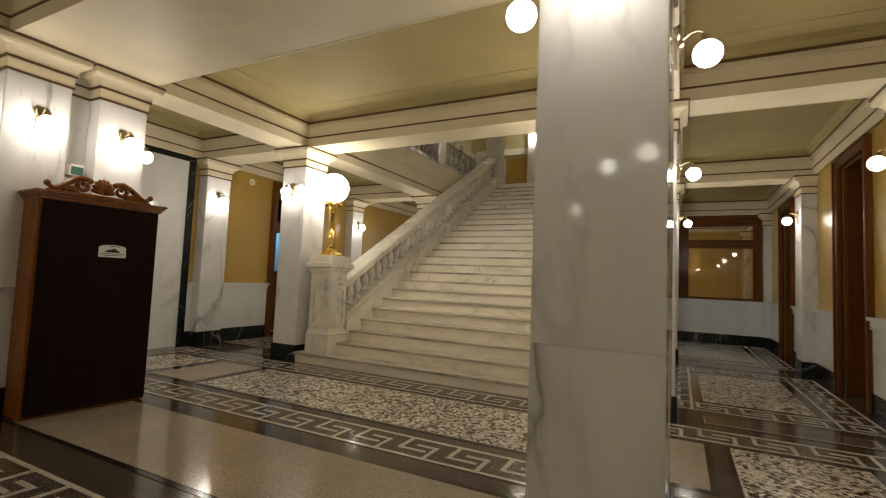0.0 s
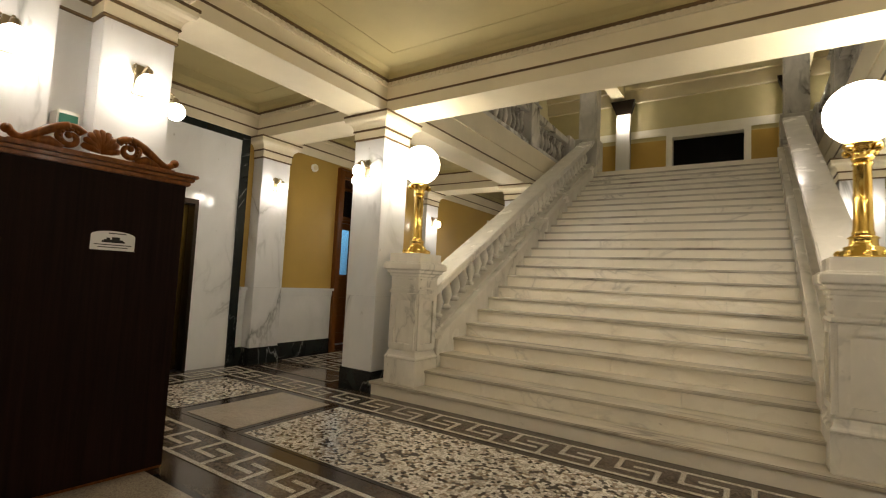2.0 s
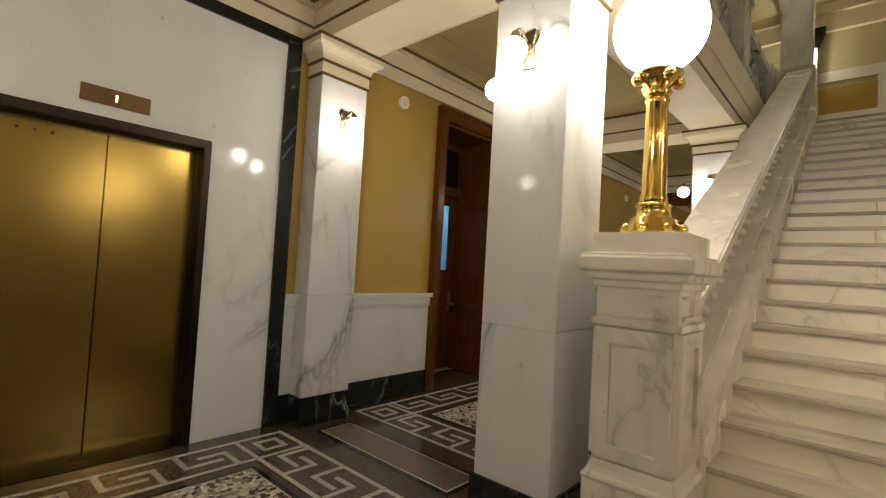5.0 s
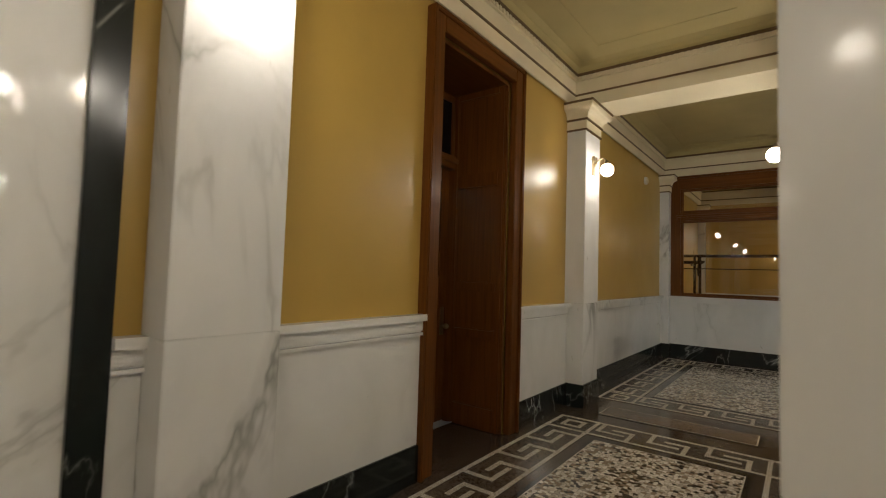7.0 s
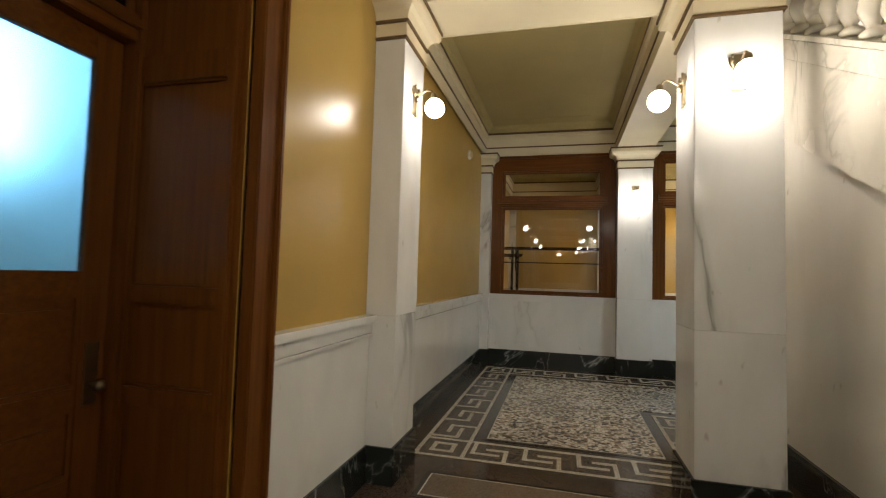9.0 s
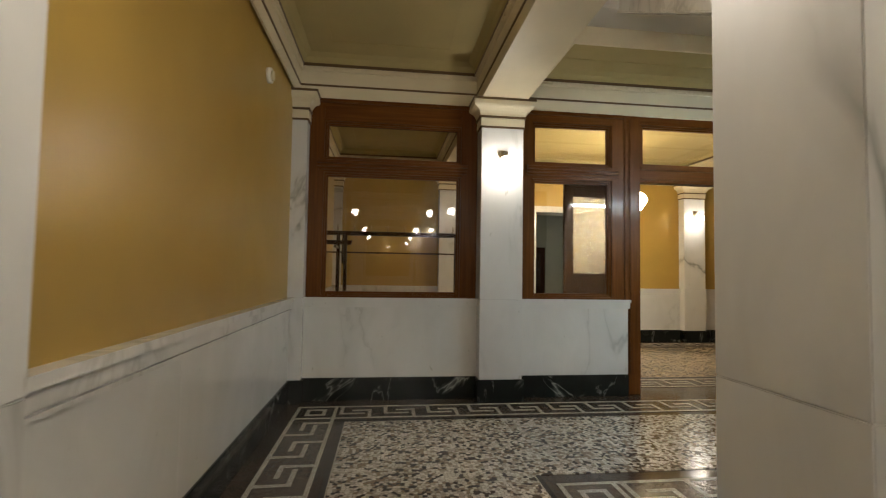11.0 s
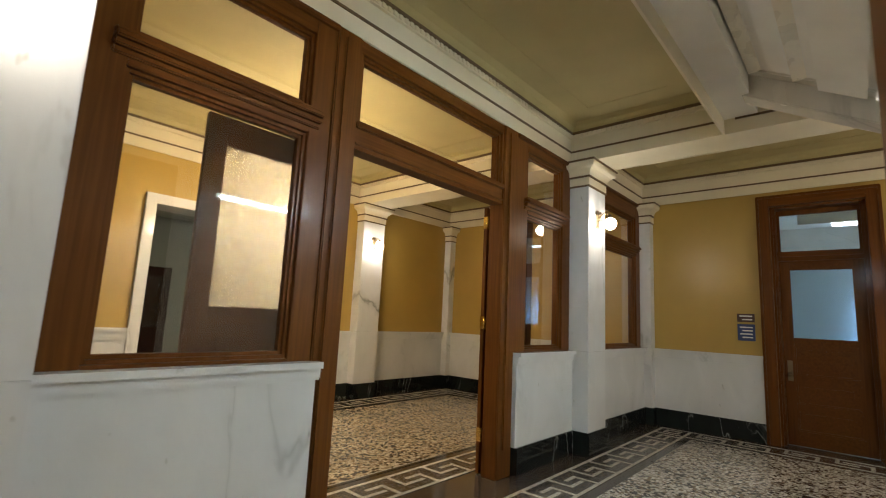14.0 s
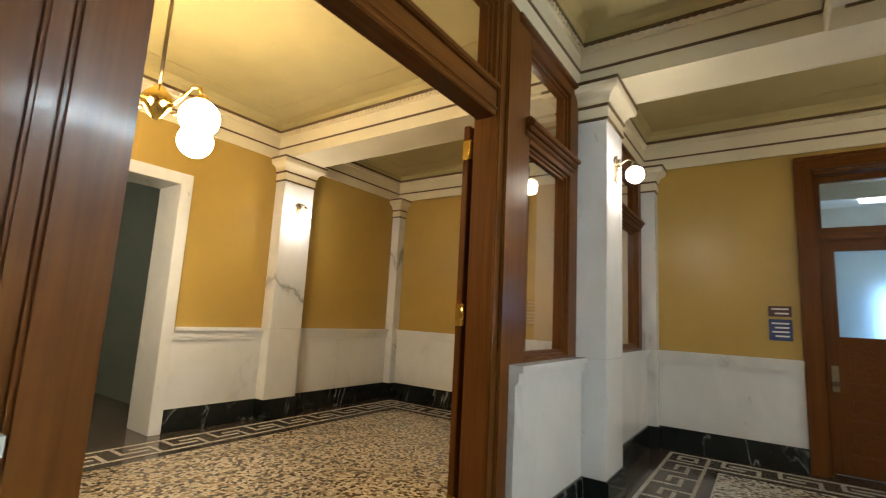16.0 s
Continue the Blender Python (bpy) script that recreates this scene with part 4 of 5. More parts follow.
# ---- doors in the side walls ----
def side_door(name, f, s, hole, depth, topz, paneglass, label, lighted):
    """A cased door in a side wall; f maps the wall's face, s is the way into the room."""
    y0, y1, _, top = hole
    face = f(XL)
    d = tagged(thing(name, label, "door"), kind="structure")
    for a, b, l, h in ((y0 - 0.15, y0, 0, top + 0.15), (y1, y1 + 0.15, 0, top + 0.15)):
        bm = bmesh.new()
        box(bm, face - s * 0.05, face + s * 0.03, a, b, l, h)
        part("casing", bm, WOOD, d, "", 0.006)
        bm = bmesh.new()
        e = a - 0.005 if a < y0 else b - 0.03
        box(bm, face - s * 0.05, face + s * 0.055, e, e + 0.035, l, h + 0.001)
        part("casing_bead", bm, WOOD, d, "", 0.008)
    bm = bmesh.new(); box(bm, face - s * 0.05, face + s * 0.03, y0, y1, top, top + 0.15)
    part("casing", bm, WOOD_Y, d, "", 0.006)
    bm = bmesh.new(); box(bm, face - s * 0.05, face + s * 0.055, y0 - 0.153, y1 + 0.153, top + 0.118, top + 0.156)
    part("casing_bead", bm, WOOD_Y, d, "", 0.008)
    back = face - s * depth
    for a, b in ((y0, y0 + 0.03), (y1 - 0.03, y1)):
        bm = bmesh.new(); box(bm, face - s * 0.05, back - s * 0.05, a, b, 0, top)
        part("jamb", bm, WOOD, d)
        c0, c1 = (b, b + 0.028) if a == y0 else (a - 0.028, a)
        if depth > 0.2:
            bm = bmesh.new()
            xa, xb = sorted((face - s * 0.06, back))
            for q in ((xa, xa + 0.06, 0, top), (xb - 0.06, xb, 0, top), (xa + 0.06, xb - 0.06, 0.0, 0.2201), (xa + 0.06, xb - 0.06, 0.86, 0.96), (xa + 0.06, xb - 0.06, 1.32, 1.42), (xa + 0.06, xb - 0.06, 2.35, 2.5), (xa + 0.06, xb - 0.06, top - 0.1, top)):
                box(bm, q[0], q[1], c0, c1, q[2], q[3])
            part("jamb_panelling", bm, WOOD, d, "", 0.012)
    bm = bmesh.new(); box(bm, face - s * 0.05, back - s * 0.05, y0, y1, top - 0.03, top)
    part("jamb_head", bm, WOOD_Y, d)
    bm = bmesh.new()
    box(bm, back + s * 0.03, back - s * 0.06, y0 + 0.03, y1 - 0.03, 2.56, 2.70)
    box(bm, back + s * 0.055, back + s * 0.03, y0 + 0.03, y1 - 0.03, 2.62, 2.67)
    part("transom_rail", bm, WOOD_Y, d, "", 0.006)
    for q in ((y0 + 0.03, y0 + 0.09, 2.70, top - 0.03), (y1 - 0.09, y1 - 0.03, 2.70, top - 0.03), (y0 + 0.09, y1 - 0.09, top - 0.1, top - 0.03)):
        bm = bmesh.new(); box(bm, back, back - s * 0.05, *q)
        part("transom_frame", bm, WOOD, d)
    # Without a lit office the pane is painted black instead of glazed.
    bm = bmesh.new(); box(bm, back - s * 0.02, back - s * 0.026, y0 + 0.09, y1 - 0.09, 2.70, top - 0.1)
    part("pane", bm, DARKGLASS if not lighted else GLASS, d, "transom pane")
    for a, b in ((y0 + 0.03, y0 + 0.06), (y1 - 0.06, y1 - 0.03)):
        bm = bmesh.new(); box(bm, back + s * 0.02, back - s * 0.05, a, b, 0, 2.58)
        part("stop", bm, WOOD, d)
    return back

def leaf_x(x, ya, yb, s, glassmat, label, flip=False):
    w = abs(yb - ya)
    m = pose(x, yb if not flip else ya, 0.008, 0, 0, -90 if not flip else 90)
    return door_leaf("door_leaf", label, w, 2.56, (1.46, 2.42), [(0.20, 0.50), (0.56, 0.86), (0.95, 1.36)], glassmat, m, "corridor doors", (WOOD, WOOD_Y))

back = side_door("door_2", lambda x: x, 1, DOOR_W, 0.66, 3.5, FROST, "oak office door deep in a panelled reveal", False)
leaf_x(back - 0.045, DOOR_W[0] + 0.06, DOOR_W[1] - 0.06, 1, FROST, "closed oak door with blue lit frosted pane", True)
back = side_door("door_3", mx, -1, DOOR_W, 0.66, 3.5, FROST, "oak office door deep in a panelled reveal", False)
leaf_x(back, DOOR_W[0] + 0.06, DOOR_W[1] - 0.06, -1, FROST, "closed oak door with dark frosted pane", True)
back = side_door("door_4", mx, -1, DOOR_E, 0.24, 3.5, FROST, "oak office door with a frosted pane and transom", True)
leaf_x(back + 0.045, DOOR_E[0] + 0.06, DOOR_E[1] - 0.06, -1, FROST, "closed oak door with pale blue frosted pane", True)
# offices behind the doors
for x0, x1, y0, y1 in ((XL - 3.2, XL - 0.78, 6.6, 9.9), (XR + 0.78, XR + 3.4, 11.0, 14.2), (XR + 0.78, XR + 3.2, 6.6, 9.9)):
    structure("wall_office", [(x0, x1, y0 - 0.1, y0, 0, 3.6), (x0, x1, y1, y1 + 0.1, 0, 3.6), (x0 - 0.1, x0, y0 - 0.1, y1 + 0.1, 0, 3.6) if x0 < -5 else (x1, x1 + 0.1, y0 - 0.1, y1 + 0.1, 0, 3.6),
                              (x0, x1, y0, y1, 3.6, 3.7), (x0, x1, y0, y1, -0.1, 0.0)], WHITE, "plain white office walls behind the doors", "wall")
w = thing("office_window", "blue lit window of the office behind the door", "window", (XL - 2.9, 9.0, 2.8))
boxpart("lit_sheet", DAYLIGHT, w, (0.0, 0.02, -0.85, 0.85, -0.5, 0.6))
# Unseen glowing panel, added so the frosted door pane brightens at its right.
w = thing("office_window", "unseen pale blue glowing panel added to light the corner office", "window", (XR + 3.36, 11.75, 1.5))
boxpart("lit_sheet", PALE_GLOW, w, (0.0, 0.02, -0.55, 0.45, -0.7, 0.7))
for y, z in ((12.4, 3.35),):
    t = thing("office_tube_light", "lit fluorescent tube light in the office", "ceiling light", (XR + 1.9, y, z))
    boxpart("tube", TUBE, t, (-0.05, 0.05, -0.5, 0.2, -0.02, 0.02), "", 0.02)
    boxpart("housing", WHITE, t, (-0.1, 0.1, -0.65, 0.65, 0.03, 0.25), "white metal housing")
# closet door at the end of the stair block
cd = tagged(thing("door_5", "dark oak closet door frame under the stairs", "door"), kind="structure")
for q in ((-5.32, -5.24, 0, 3.1), (-4.40, -4.26, 0, 3.1)):
    boxpart("casing", WOOD, cd, (q[0], q[1], 12.047, 12.062, q[2], q[3]), "", 0.003)
boxpart("casing", WOOD_X, cd, (-5.24, -4.40, 12.047, 12.062, 2.98, 3.1), "", 0.003)
cl = thing("closet_door", "oak closet door ajar, inner face darkened for shade, with brass knob", "door", (-5.235, 12.064, 0.009))
cl.rotation_euler = (0, 0, radians(12))
boxpart("leaf", WOOD, cl, (0.004, 0.836, 0, 0.045, 0, 2.96), "", 0.004)
# Black brown sheet over the oak paints the shade of the side turned from light.
boxpart("inner_face", DARKWOOD, cl, (0.004, 0.832, -0.004, 0.0, 0.004, 2.956), "inner face darkened to black brown for its shade")
for z0, z1 in ((0.2, 0.9), (1.1, 2.8)):
    boxpart("panel", WOOD, cl, (0.13, 0.70, 0.045, 0.055, z0, z1), "", 0.004)
bm = bmesh.new()
tube(bm, [(0.775, 0.045, 0.98), (0.775, 0.08, 0.98)], 0.012)
ball(bm, 0.775, 0.095, 0.98, 0.03, 14, 10)
tube(bm, [(0.775, 0.0, 0.98), (0.775, -0.035, 0.98)], 0.012)
ball(bm, 0.775, -0.05, 0.98, 0.03, 14, 10)
part("knob", bm, BRASS, cl, "polished brass knob")

# ---- elevator ----
ev = tagged(thing("elevator_surround", "white marble elevator surround with black marble border", "elevator surround"), kind="structure")
bm = bmesh.new()
for a, b, l, h in wall_pieces(2.97, 5.49, 0.0, 3.46, [ELEV]):
    box(bm, XL - 0.031, XL - 0.005, a, b, l, h)
part("marble_slab", bm, MARBLE, ev)
for b in ((2.84, 2.97, 0, 3.56), (5.49, 5.62, 0, 3.56), (2.97, 5.49, 3.46, 3.56)):
    boxpart("black_border", BLACK_MARBLE, ev, (XL - 0.031, XL + 0.025, *b), "black veined marble border", 0.004)
el = thing("elevator", "brushed brass two leaf elevator door in bronze frame", "elevator", (XL, 4.23, 0))
for b in ((-0.66, -0.605, 0, 2.42), (0.605, 0.66, 0, 2.42), (-0.605, 0.605, 2.35, 2.42)):
    bm = bmesh.new(); box(bm, -0.22, 0.015, *b)
    part("frame", bm, BRONZE, el, "dark bronze frame", 0.006)
for a, b in ((-0.605, -0.004), (0.004, 0.605)):
    bm = bmesh.new(); box(bm, -0.18, -0.15, a, b, 0.008, 2.35)
    part("door_panel", bm, BRUSHED, el, "brushed brass door panel", 0.003)
boxpart("shaft_back", DARK, el, (-0.30, -0.22, -0.66, 0.66, 0, 2.42))
boxpart("sill_plate", BRONZE, el, (-0.22, 0.0, -0.605, 0.605, 0.0, 0.006))
for i in range(3):
    boxpart("bolt", DARK, el, (-0.15, -0.144, -0.5 + 0.09 * i, -0.485 + 0.09 * i, 2.26, 2.275))
ip = thing("elevator_indicator", "brass elevator floor indicator plate", "indicator", (XL - 0.003, 4.23, 2.565))
boxpart("plate", PLATE, ip, (0, 0.008, -0.21, 0.21, -0.06, 0.06), "", 0.003)
boxpart("lit_mark", glow("indicator_light", (1.0, 0.7, 0.35), 3.0), ip, (0.008, 0.010, -0.006, 0.006, -0.025, 0.025), "small lit indicator")
cp = thing("call_panel", "brass elevator call panel with one button", "call panel", (XL - 0.003, 3.455, 1.375))
boxpart("plate", PLATE, cp, (0, 0.008, -0.055, 0.055, -0.285, 0.285), "", 0.003)
bm = bmesh.new(); tube(bm, [(0.006, 0, -0.14), (0.02, 0, -0.14)], 0.014)
part("button", bm, BRASS, cp, "round brass button")

# ---- lamps ----
def sconce_at(x, y, z, yaw):
    return pose(x, y, z, 0, 0, yaw)

sc = thing("wall_sconce", "aged brass wall sconce with a small lit opal globe", "wall lamp", (0, 0, 0), "wall sconces")
bm = bmesh.new()
for w, z0, z1 in ((0.045, -0.12, -0.09), (0.036, -0.09, 0.05), (0.05, 0.05, 0.09), (0.03, 0.09, 0.125)):
    box(bm, -w, w, -0.018, 0.0, z0, z1)
ball(bm, 0, -0.02, 0.02, 0.03, 10, 8)
for sx in (-1, 1):
    ball(bm, sx * 0.045, -0.012, 0.085, 0.018, 8, 6)
for sx in (-1, 1):
    tube(bm, [(sx * 0.03, -0.014, 0.03), (sx * 0.05, -0.02, 0.06), (sx * 0.058, -0.024, 0.10), (sx * 0.04, -0.024, 0.12)], 0.010, 6)
bmesh.ops.scale(bm, vec=(0.95, 1.1, 0.94), verts=bm.verts)
part("backplate", bm, OLDBRASS, sc, "", 0.003)
bm = bmesh.new()
tube(bm, [(0, -0.01, 0.03), (0, -0.05, 0.05), (0, -0.09, 0.078), (0, -0.12, 0.086), (0, -0.145, 0.075), (0, -0.16, 0.045)], 0.0075)
part("arm", bm, OLDBRASS, sc)
bm = bmesh.new()
lathe(bm, [(0.014, 0.058), (0.024, 0.046), (0.027, 0.018), (0.036, 0.006), (0.036, -0.004)], 14, 0, -0.165)
part("socket", bm, OLDBRASS, sc)
bm = bmesh.new(); ball(bm, 0, -0.172, -0.062, 0.076, 20, 12)
part("globe", bm, LAMP, sc, "lit opal glass globe")
SZ = 2.84
spots = [((PX0 + PX1) / 2, 1.83, 0), ((QX0 + QX1) / 2, 1.83, 0)]
# Unseen lamps of the south row and end wall, added to light south faces.
for x in (PX0, QX0):
    spots += [(x + 0.255, -1.4, 180), (x + 0.255, -1.9, 0), (x, -1.65, -90), (x + 0.51, -1.65, 90)]
for x in (-7.3, -4.6, -1.8, 0.9):
    spots.append((x, YS + 0.06, 180))
for x0, x1 in ((PX0, PX1), (QX0, QX1)):
    inner, outer = (x1, 90), (x0, -90)
    if x0 == QX0:
        inner, outer = (x0, -90), (x1, 90)
    for y in (2.11, 2.88):
        spots.append((inner[0], y, inner[1]))
    # The pair at y 6.26 is unseen, added to brighten the side corridors.
    spots += [(outer[0], 2.88 if x0 == QX0 else 2.09, outer[1]), ((x0 + x1) / 2, 3.12, 180), ((x0 + x1) / 2, 5.75, 0), ((x0 + x1) / 2, 6.26, 180), (outer[0], 6.0, outer[1]), ((x0 + x1) / 2, 10.35, 0), ((x0 + x1) / 2, 10.86, 180), (outer[0], 10.6, outer[1]), ((x0 + x1) / 2, 14.80, 0), ((x0 + x1) / 2, YB - 0.2, 0)]
for y in (2.46, 6.0, 10.46):
    spots += [(XL + 0.2, y, 90), (XR - 0.2, y, -90)]
first = True
for x, y, yaw in spots:
    if x == (PX0 + PX1) / 2 and y == YB - 0.2:
        continue
    if first:
        sc.matrix_basis = sconce_at(x, y, SZ, yaw)
        first = False
    else:
        copy_thing(sc, sconce_at(x, y, SZ, yaw))

ch = thing("chandelier", "brass hanging chandelier with lit opal globes", "chandelier", (-3.1, 17.5, 2.975))
bm = bmesh.new(); tube(bm, [(0, 0, 0.0), (0, 0, CEIL - 2.975)], 0.014)
part("stem", bm, OLDBRASS, ch)
bm = bmesh.new(); lathe(bm, [(0.02, -0.14), (0.05, -0.11), (0.09, -0.05), (0.12, 0.0), (0.1, 0.05), (0.05, 0.1), (0.02, 0.14)], 18)
part("hub", bm, BRASS, ch)
bm = bmesh.new(); lathe(bm, [(0.03, CEIL - 3.05), (0.09, CEIL - 3.01), (0.09, CEIL - 2.975)], 18)
part("ceiling_rose", bm, OLDBRASS, ch)
for i in range(4):
    a = i * math.pi / 2 + 0.35
    c, s_ = math.cos(a), math.sin(a)
    arm = bmesh.new()
    tube(arm, [(c * r, s_ * r, z) for r, z in ((0.08, 0.0), (0.16, -0.03), (0.24, 0.02), (0.31, 0.09), (0.38, 0.08), (0.41, 0.0))], 0.013)
    lathe(arm, [(0.03, 0.02), (0.05, 0.0), (0.06, -0.03)], 12, c * 0.41, s_ * 0.41)
    am = part("arm", arm, BRASS, ch)
    g = bmesh.new(); ball(g, c * 0.41, s_ * 0.41, -0.16, 0.14, 24, 14)
    part("globe", g, ROOM_LAMP, am, "lit opal glass globe")

# ---- floor ----
floor = structure("floor", [(XL - 0.6, XR + 0.6, YS - 0.3, YB + 4.5, -0.12, 0.0)], FLOORDARK, "polished dark terrazzo floor with mosaic borders and panels", "floor")
fret = bmesh.new()
U, W = 0.47, 0.43
for q in ((0.0, U, 0.0, 0.035), (0.0, U, W - 0.035, W), (0.03, 0.07, 0.14, W - 0.06), (0.07, 0.30, 0.14, 0.18), (U - 0.14, U - 0.10, 0.06, W - 0.14), (0.16, U - 0.14, W - 0.18, W - 0.14), (0.03, 0.07, W - 0.06, W - 0.035), (U - 0.14, U - 0.10, 0.035, 0.06)):
    box(fret, q[0], q[1], q[2], q[3], 0.0, 0.003)
FRET = mesh_only(fret, "fret_tile", KEYWHITE)
end = bmesh.new()
for q in ((0, W, 0, 0.035), (0, W, W - 0.035, W), (0, 0.035, 0.035, W - 0.035), (W - 0.035, W, 0.035, W - 0.035), (0.11, W - 0.11, 0.11, 0.15), (0.11, W - 0.11, W - 0.15, W - 0.11), (0.11, 0.15, 0.15, W - 0.15), (W - 0.15, W - 0.11, 0.15, W - 0.15)):
    box(end, q[0], q[1], q[2], q[3], 0.0, 0.003)
CORNER = mesh_only(end, "fret_corner", KEYWHITE)

def inlay(name, mat, x0, x1, y0, y1, z=0.003):
    x0, x1 = sorted((x0, x1))
    bm = bmesh.new()
    box(bm, x0, x1, y0, y1, z - 0.006, z)
    return part(name, bm, mat, floor)

def fret_run(ax, x, y, length, corners=(False, False)):
    """A run of Greek key along x or y whose low corner is (x, y)."""
    n = max(1, round(length / U))
    k = length / (n * U)
    if ax == "x":
        inlay("fret_ground", KEYDARK, x, x + length, y, y + W, 0.003)
    else:
        inlay("fret_ground", KEYDARK, x, x + W, y, y + length, 0.003)
    for i in range(n):
        ob = new("fret_tile", FRET)
        ob.parent = floor
        if ax == "x":
            ob.matrix_basis = Matrix.Translation((x + i * U * k, y, 0.0032)) @ Matrix.Diagonal((k, 1, 1, 1))
        else:
            ob.matrix_basis = Matrix.Translation((x + W, y + i * U * k, 0.0032)) @ pose(0, 0, 0, 0, 0, 90) @ Matrix.Diagonal((k, 1, 1, 1))

def fret_corner(x, y):
    inlay("fret_ground", KEYDARK, x, x + W, y, y + W, 0.003)
    ob = new("fret_corner", CORNER)
    ob.parent = floor
    ob.location = (x, y, 0.0032)

def fret_frame(x0, x1, y0, y1):
    x0, x1 = sorted((x0, x1))
    for x in (x0, x1 - W):
        for y in (y0, y1 - W):
            fret_corner(x, y)
        fret_run("y", x, y0 + W, y1 - y0 - 2 * W)
    for y in (y0, y1 - W):
        fret_run("x", x0 + W, y, x1 - x0 - 2 * W)

def panel(mat, x0, x1, y0, y1, edge=FLOORLINE, white=True):
    x0, x1 = sorted((x0, x1))
    inlay("panel_line", edge, x0 - 0.05, x1 + 0.05, y0 - 0.05, y1 + 0.05, 0.003)
    if white:
        inlay("panel_edge", KEYWHITE, x0 - 0.012, x1 + 0.012, y0 - 0.012, y1 + 0.012, 0.0045)
    inlay("panel_field", mat, x0, x1, y0, y1, 0.006)

fret_frame(-8.24, mx(-8.24), 3.26, 5.58)
panel(CHIPS, -7.68, -6.72, 3.90, 5.04)
panel(TAN, -6.50, -5.69, 3.90, 5.04, white=False)
panel(CHIPS, -5.53, mx(-5.53), 3.90, 5.04)
panel(TAN, mx(-5.69), mx(-6.50), 3.90, 5.04, white=False)
panel(CHIPS, mx(-6.72), mx(-7.68), 3.90, 5.04)
panel(TAN, -5.45, mx(-5.45), 2.02, 2.98, white=False)
fret_frame(-8.24, mx(-8.24), -2.6, 1.66)
panel(CHIPS, -7.68, mx(-7.68), -2.02, 1.08)
for f in (lambda x: x, mx):
    panel(BROWNPANEL, f(-8.02), f(-6.55), 5.86, 6.16)
    fret_frame(f(-8.29), f(-6.02), 6.42, 9.83)
    panel(CHIPS, f(-7.73), f(-6.58), 6.98, 9.27)
    panel(BROWNPANEL, f(-7.99), f(-6.56), 10.17, 10.50)
# round the north end of the stairs
for x, y in ((-8.26, 10.84), (-8.26, 14.31), (mx(-8.26) - W, 10.84), (mx(-8.26) - W, 14.31), (-6.10, 10.84), (mx(-6.10) - W, 10.84), (-6.10, 12.28), (mx(-6.10) - W, 12.28)):
    fret_corner(x, y)
fret_run("x", -8.26 + W, 14.31, mx(-8.26) - W + 8.26 - W)
for x in (-8.26, mx(-8.26) - W):
    fret_run("y", x, 10.84 + W, 14.31 - 10.84 - W)
for x in (-6.10, mx(-6.10) - W):
    fret_run("y", x, 10.84 + W, 12.28 - 10.84 - W)
fret_run("x", -8.26 + W, 10.84, -6.10 + 8.26 - W)
fret_run("x", mx(-6.10), 10.84, -6.10 + 8.26 - W)
fret_run("x", -6.10 + W, 12.28, mx(-6.10) - W + 6.10 - W)
panel(CHIPS, -7.71, -6.22, 11.40, 14.19)
panel(CHIPS, mx(-7.71), mx(-6.22), 11.40, 14.19)
inlay("panel_field", CHIPS, -6.23, mx(-6.23), 12.86, 14.19, 0.0065)
# inner room
fret_frame(-8.2, mx(-8.2), 15.36, 19.1)
panel(WARMCHIPS, -7.65, mx(-7.65), 15.94, 18.52)

# ---- loose things ----
cab = thing("tall_cabinet", "tall dark wooden cabinet with carved crest and white notice", "cabinet", (-5.44, 2.56, 0.007))
cab.rotation_euler = (0, 0, radians(-4))
boxpart("body", HONEYWOOD, cab, (-0.26, 0.09, -0.53, 0.53, 0.0, 2.06), "honey brown wooden sides", 0.006)
bm = bmesh.new()
box(bm, 0.09, 0.125, -0.50, 0.52, 0.03, 2.02)
part("front_panel", bm, DARKWOOD, cab, "black brown front panel", 0.006)
bm = bmesh.new()
for d, z0, z1 in ((0.015, 2.02, 2.05), (0.035, 2.05, 2.075), (0.055, 2.075, 2.10)):
    box(bm, -0.27, 0.125 + d, -0.53 - d, 0.53 + d, z0, z1)
part("cornice", bm, HONEYWOOD, cab, "honey brown moulded top", 0.006)
crest = bmesh.new()
box(crest, 0.0, 0.06, -0.46, 0.46, 2.10, 2.13)
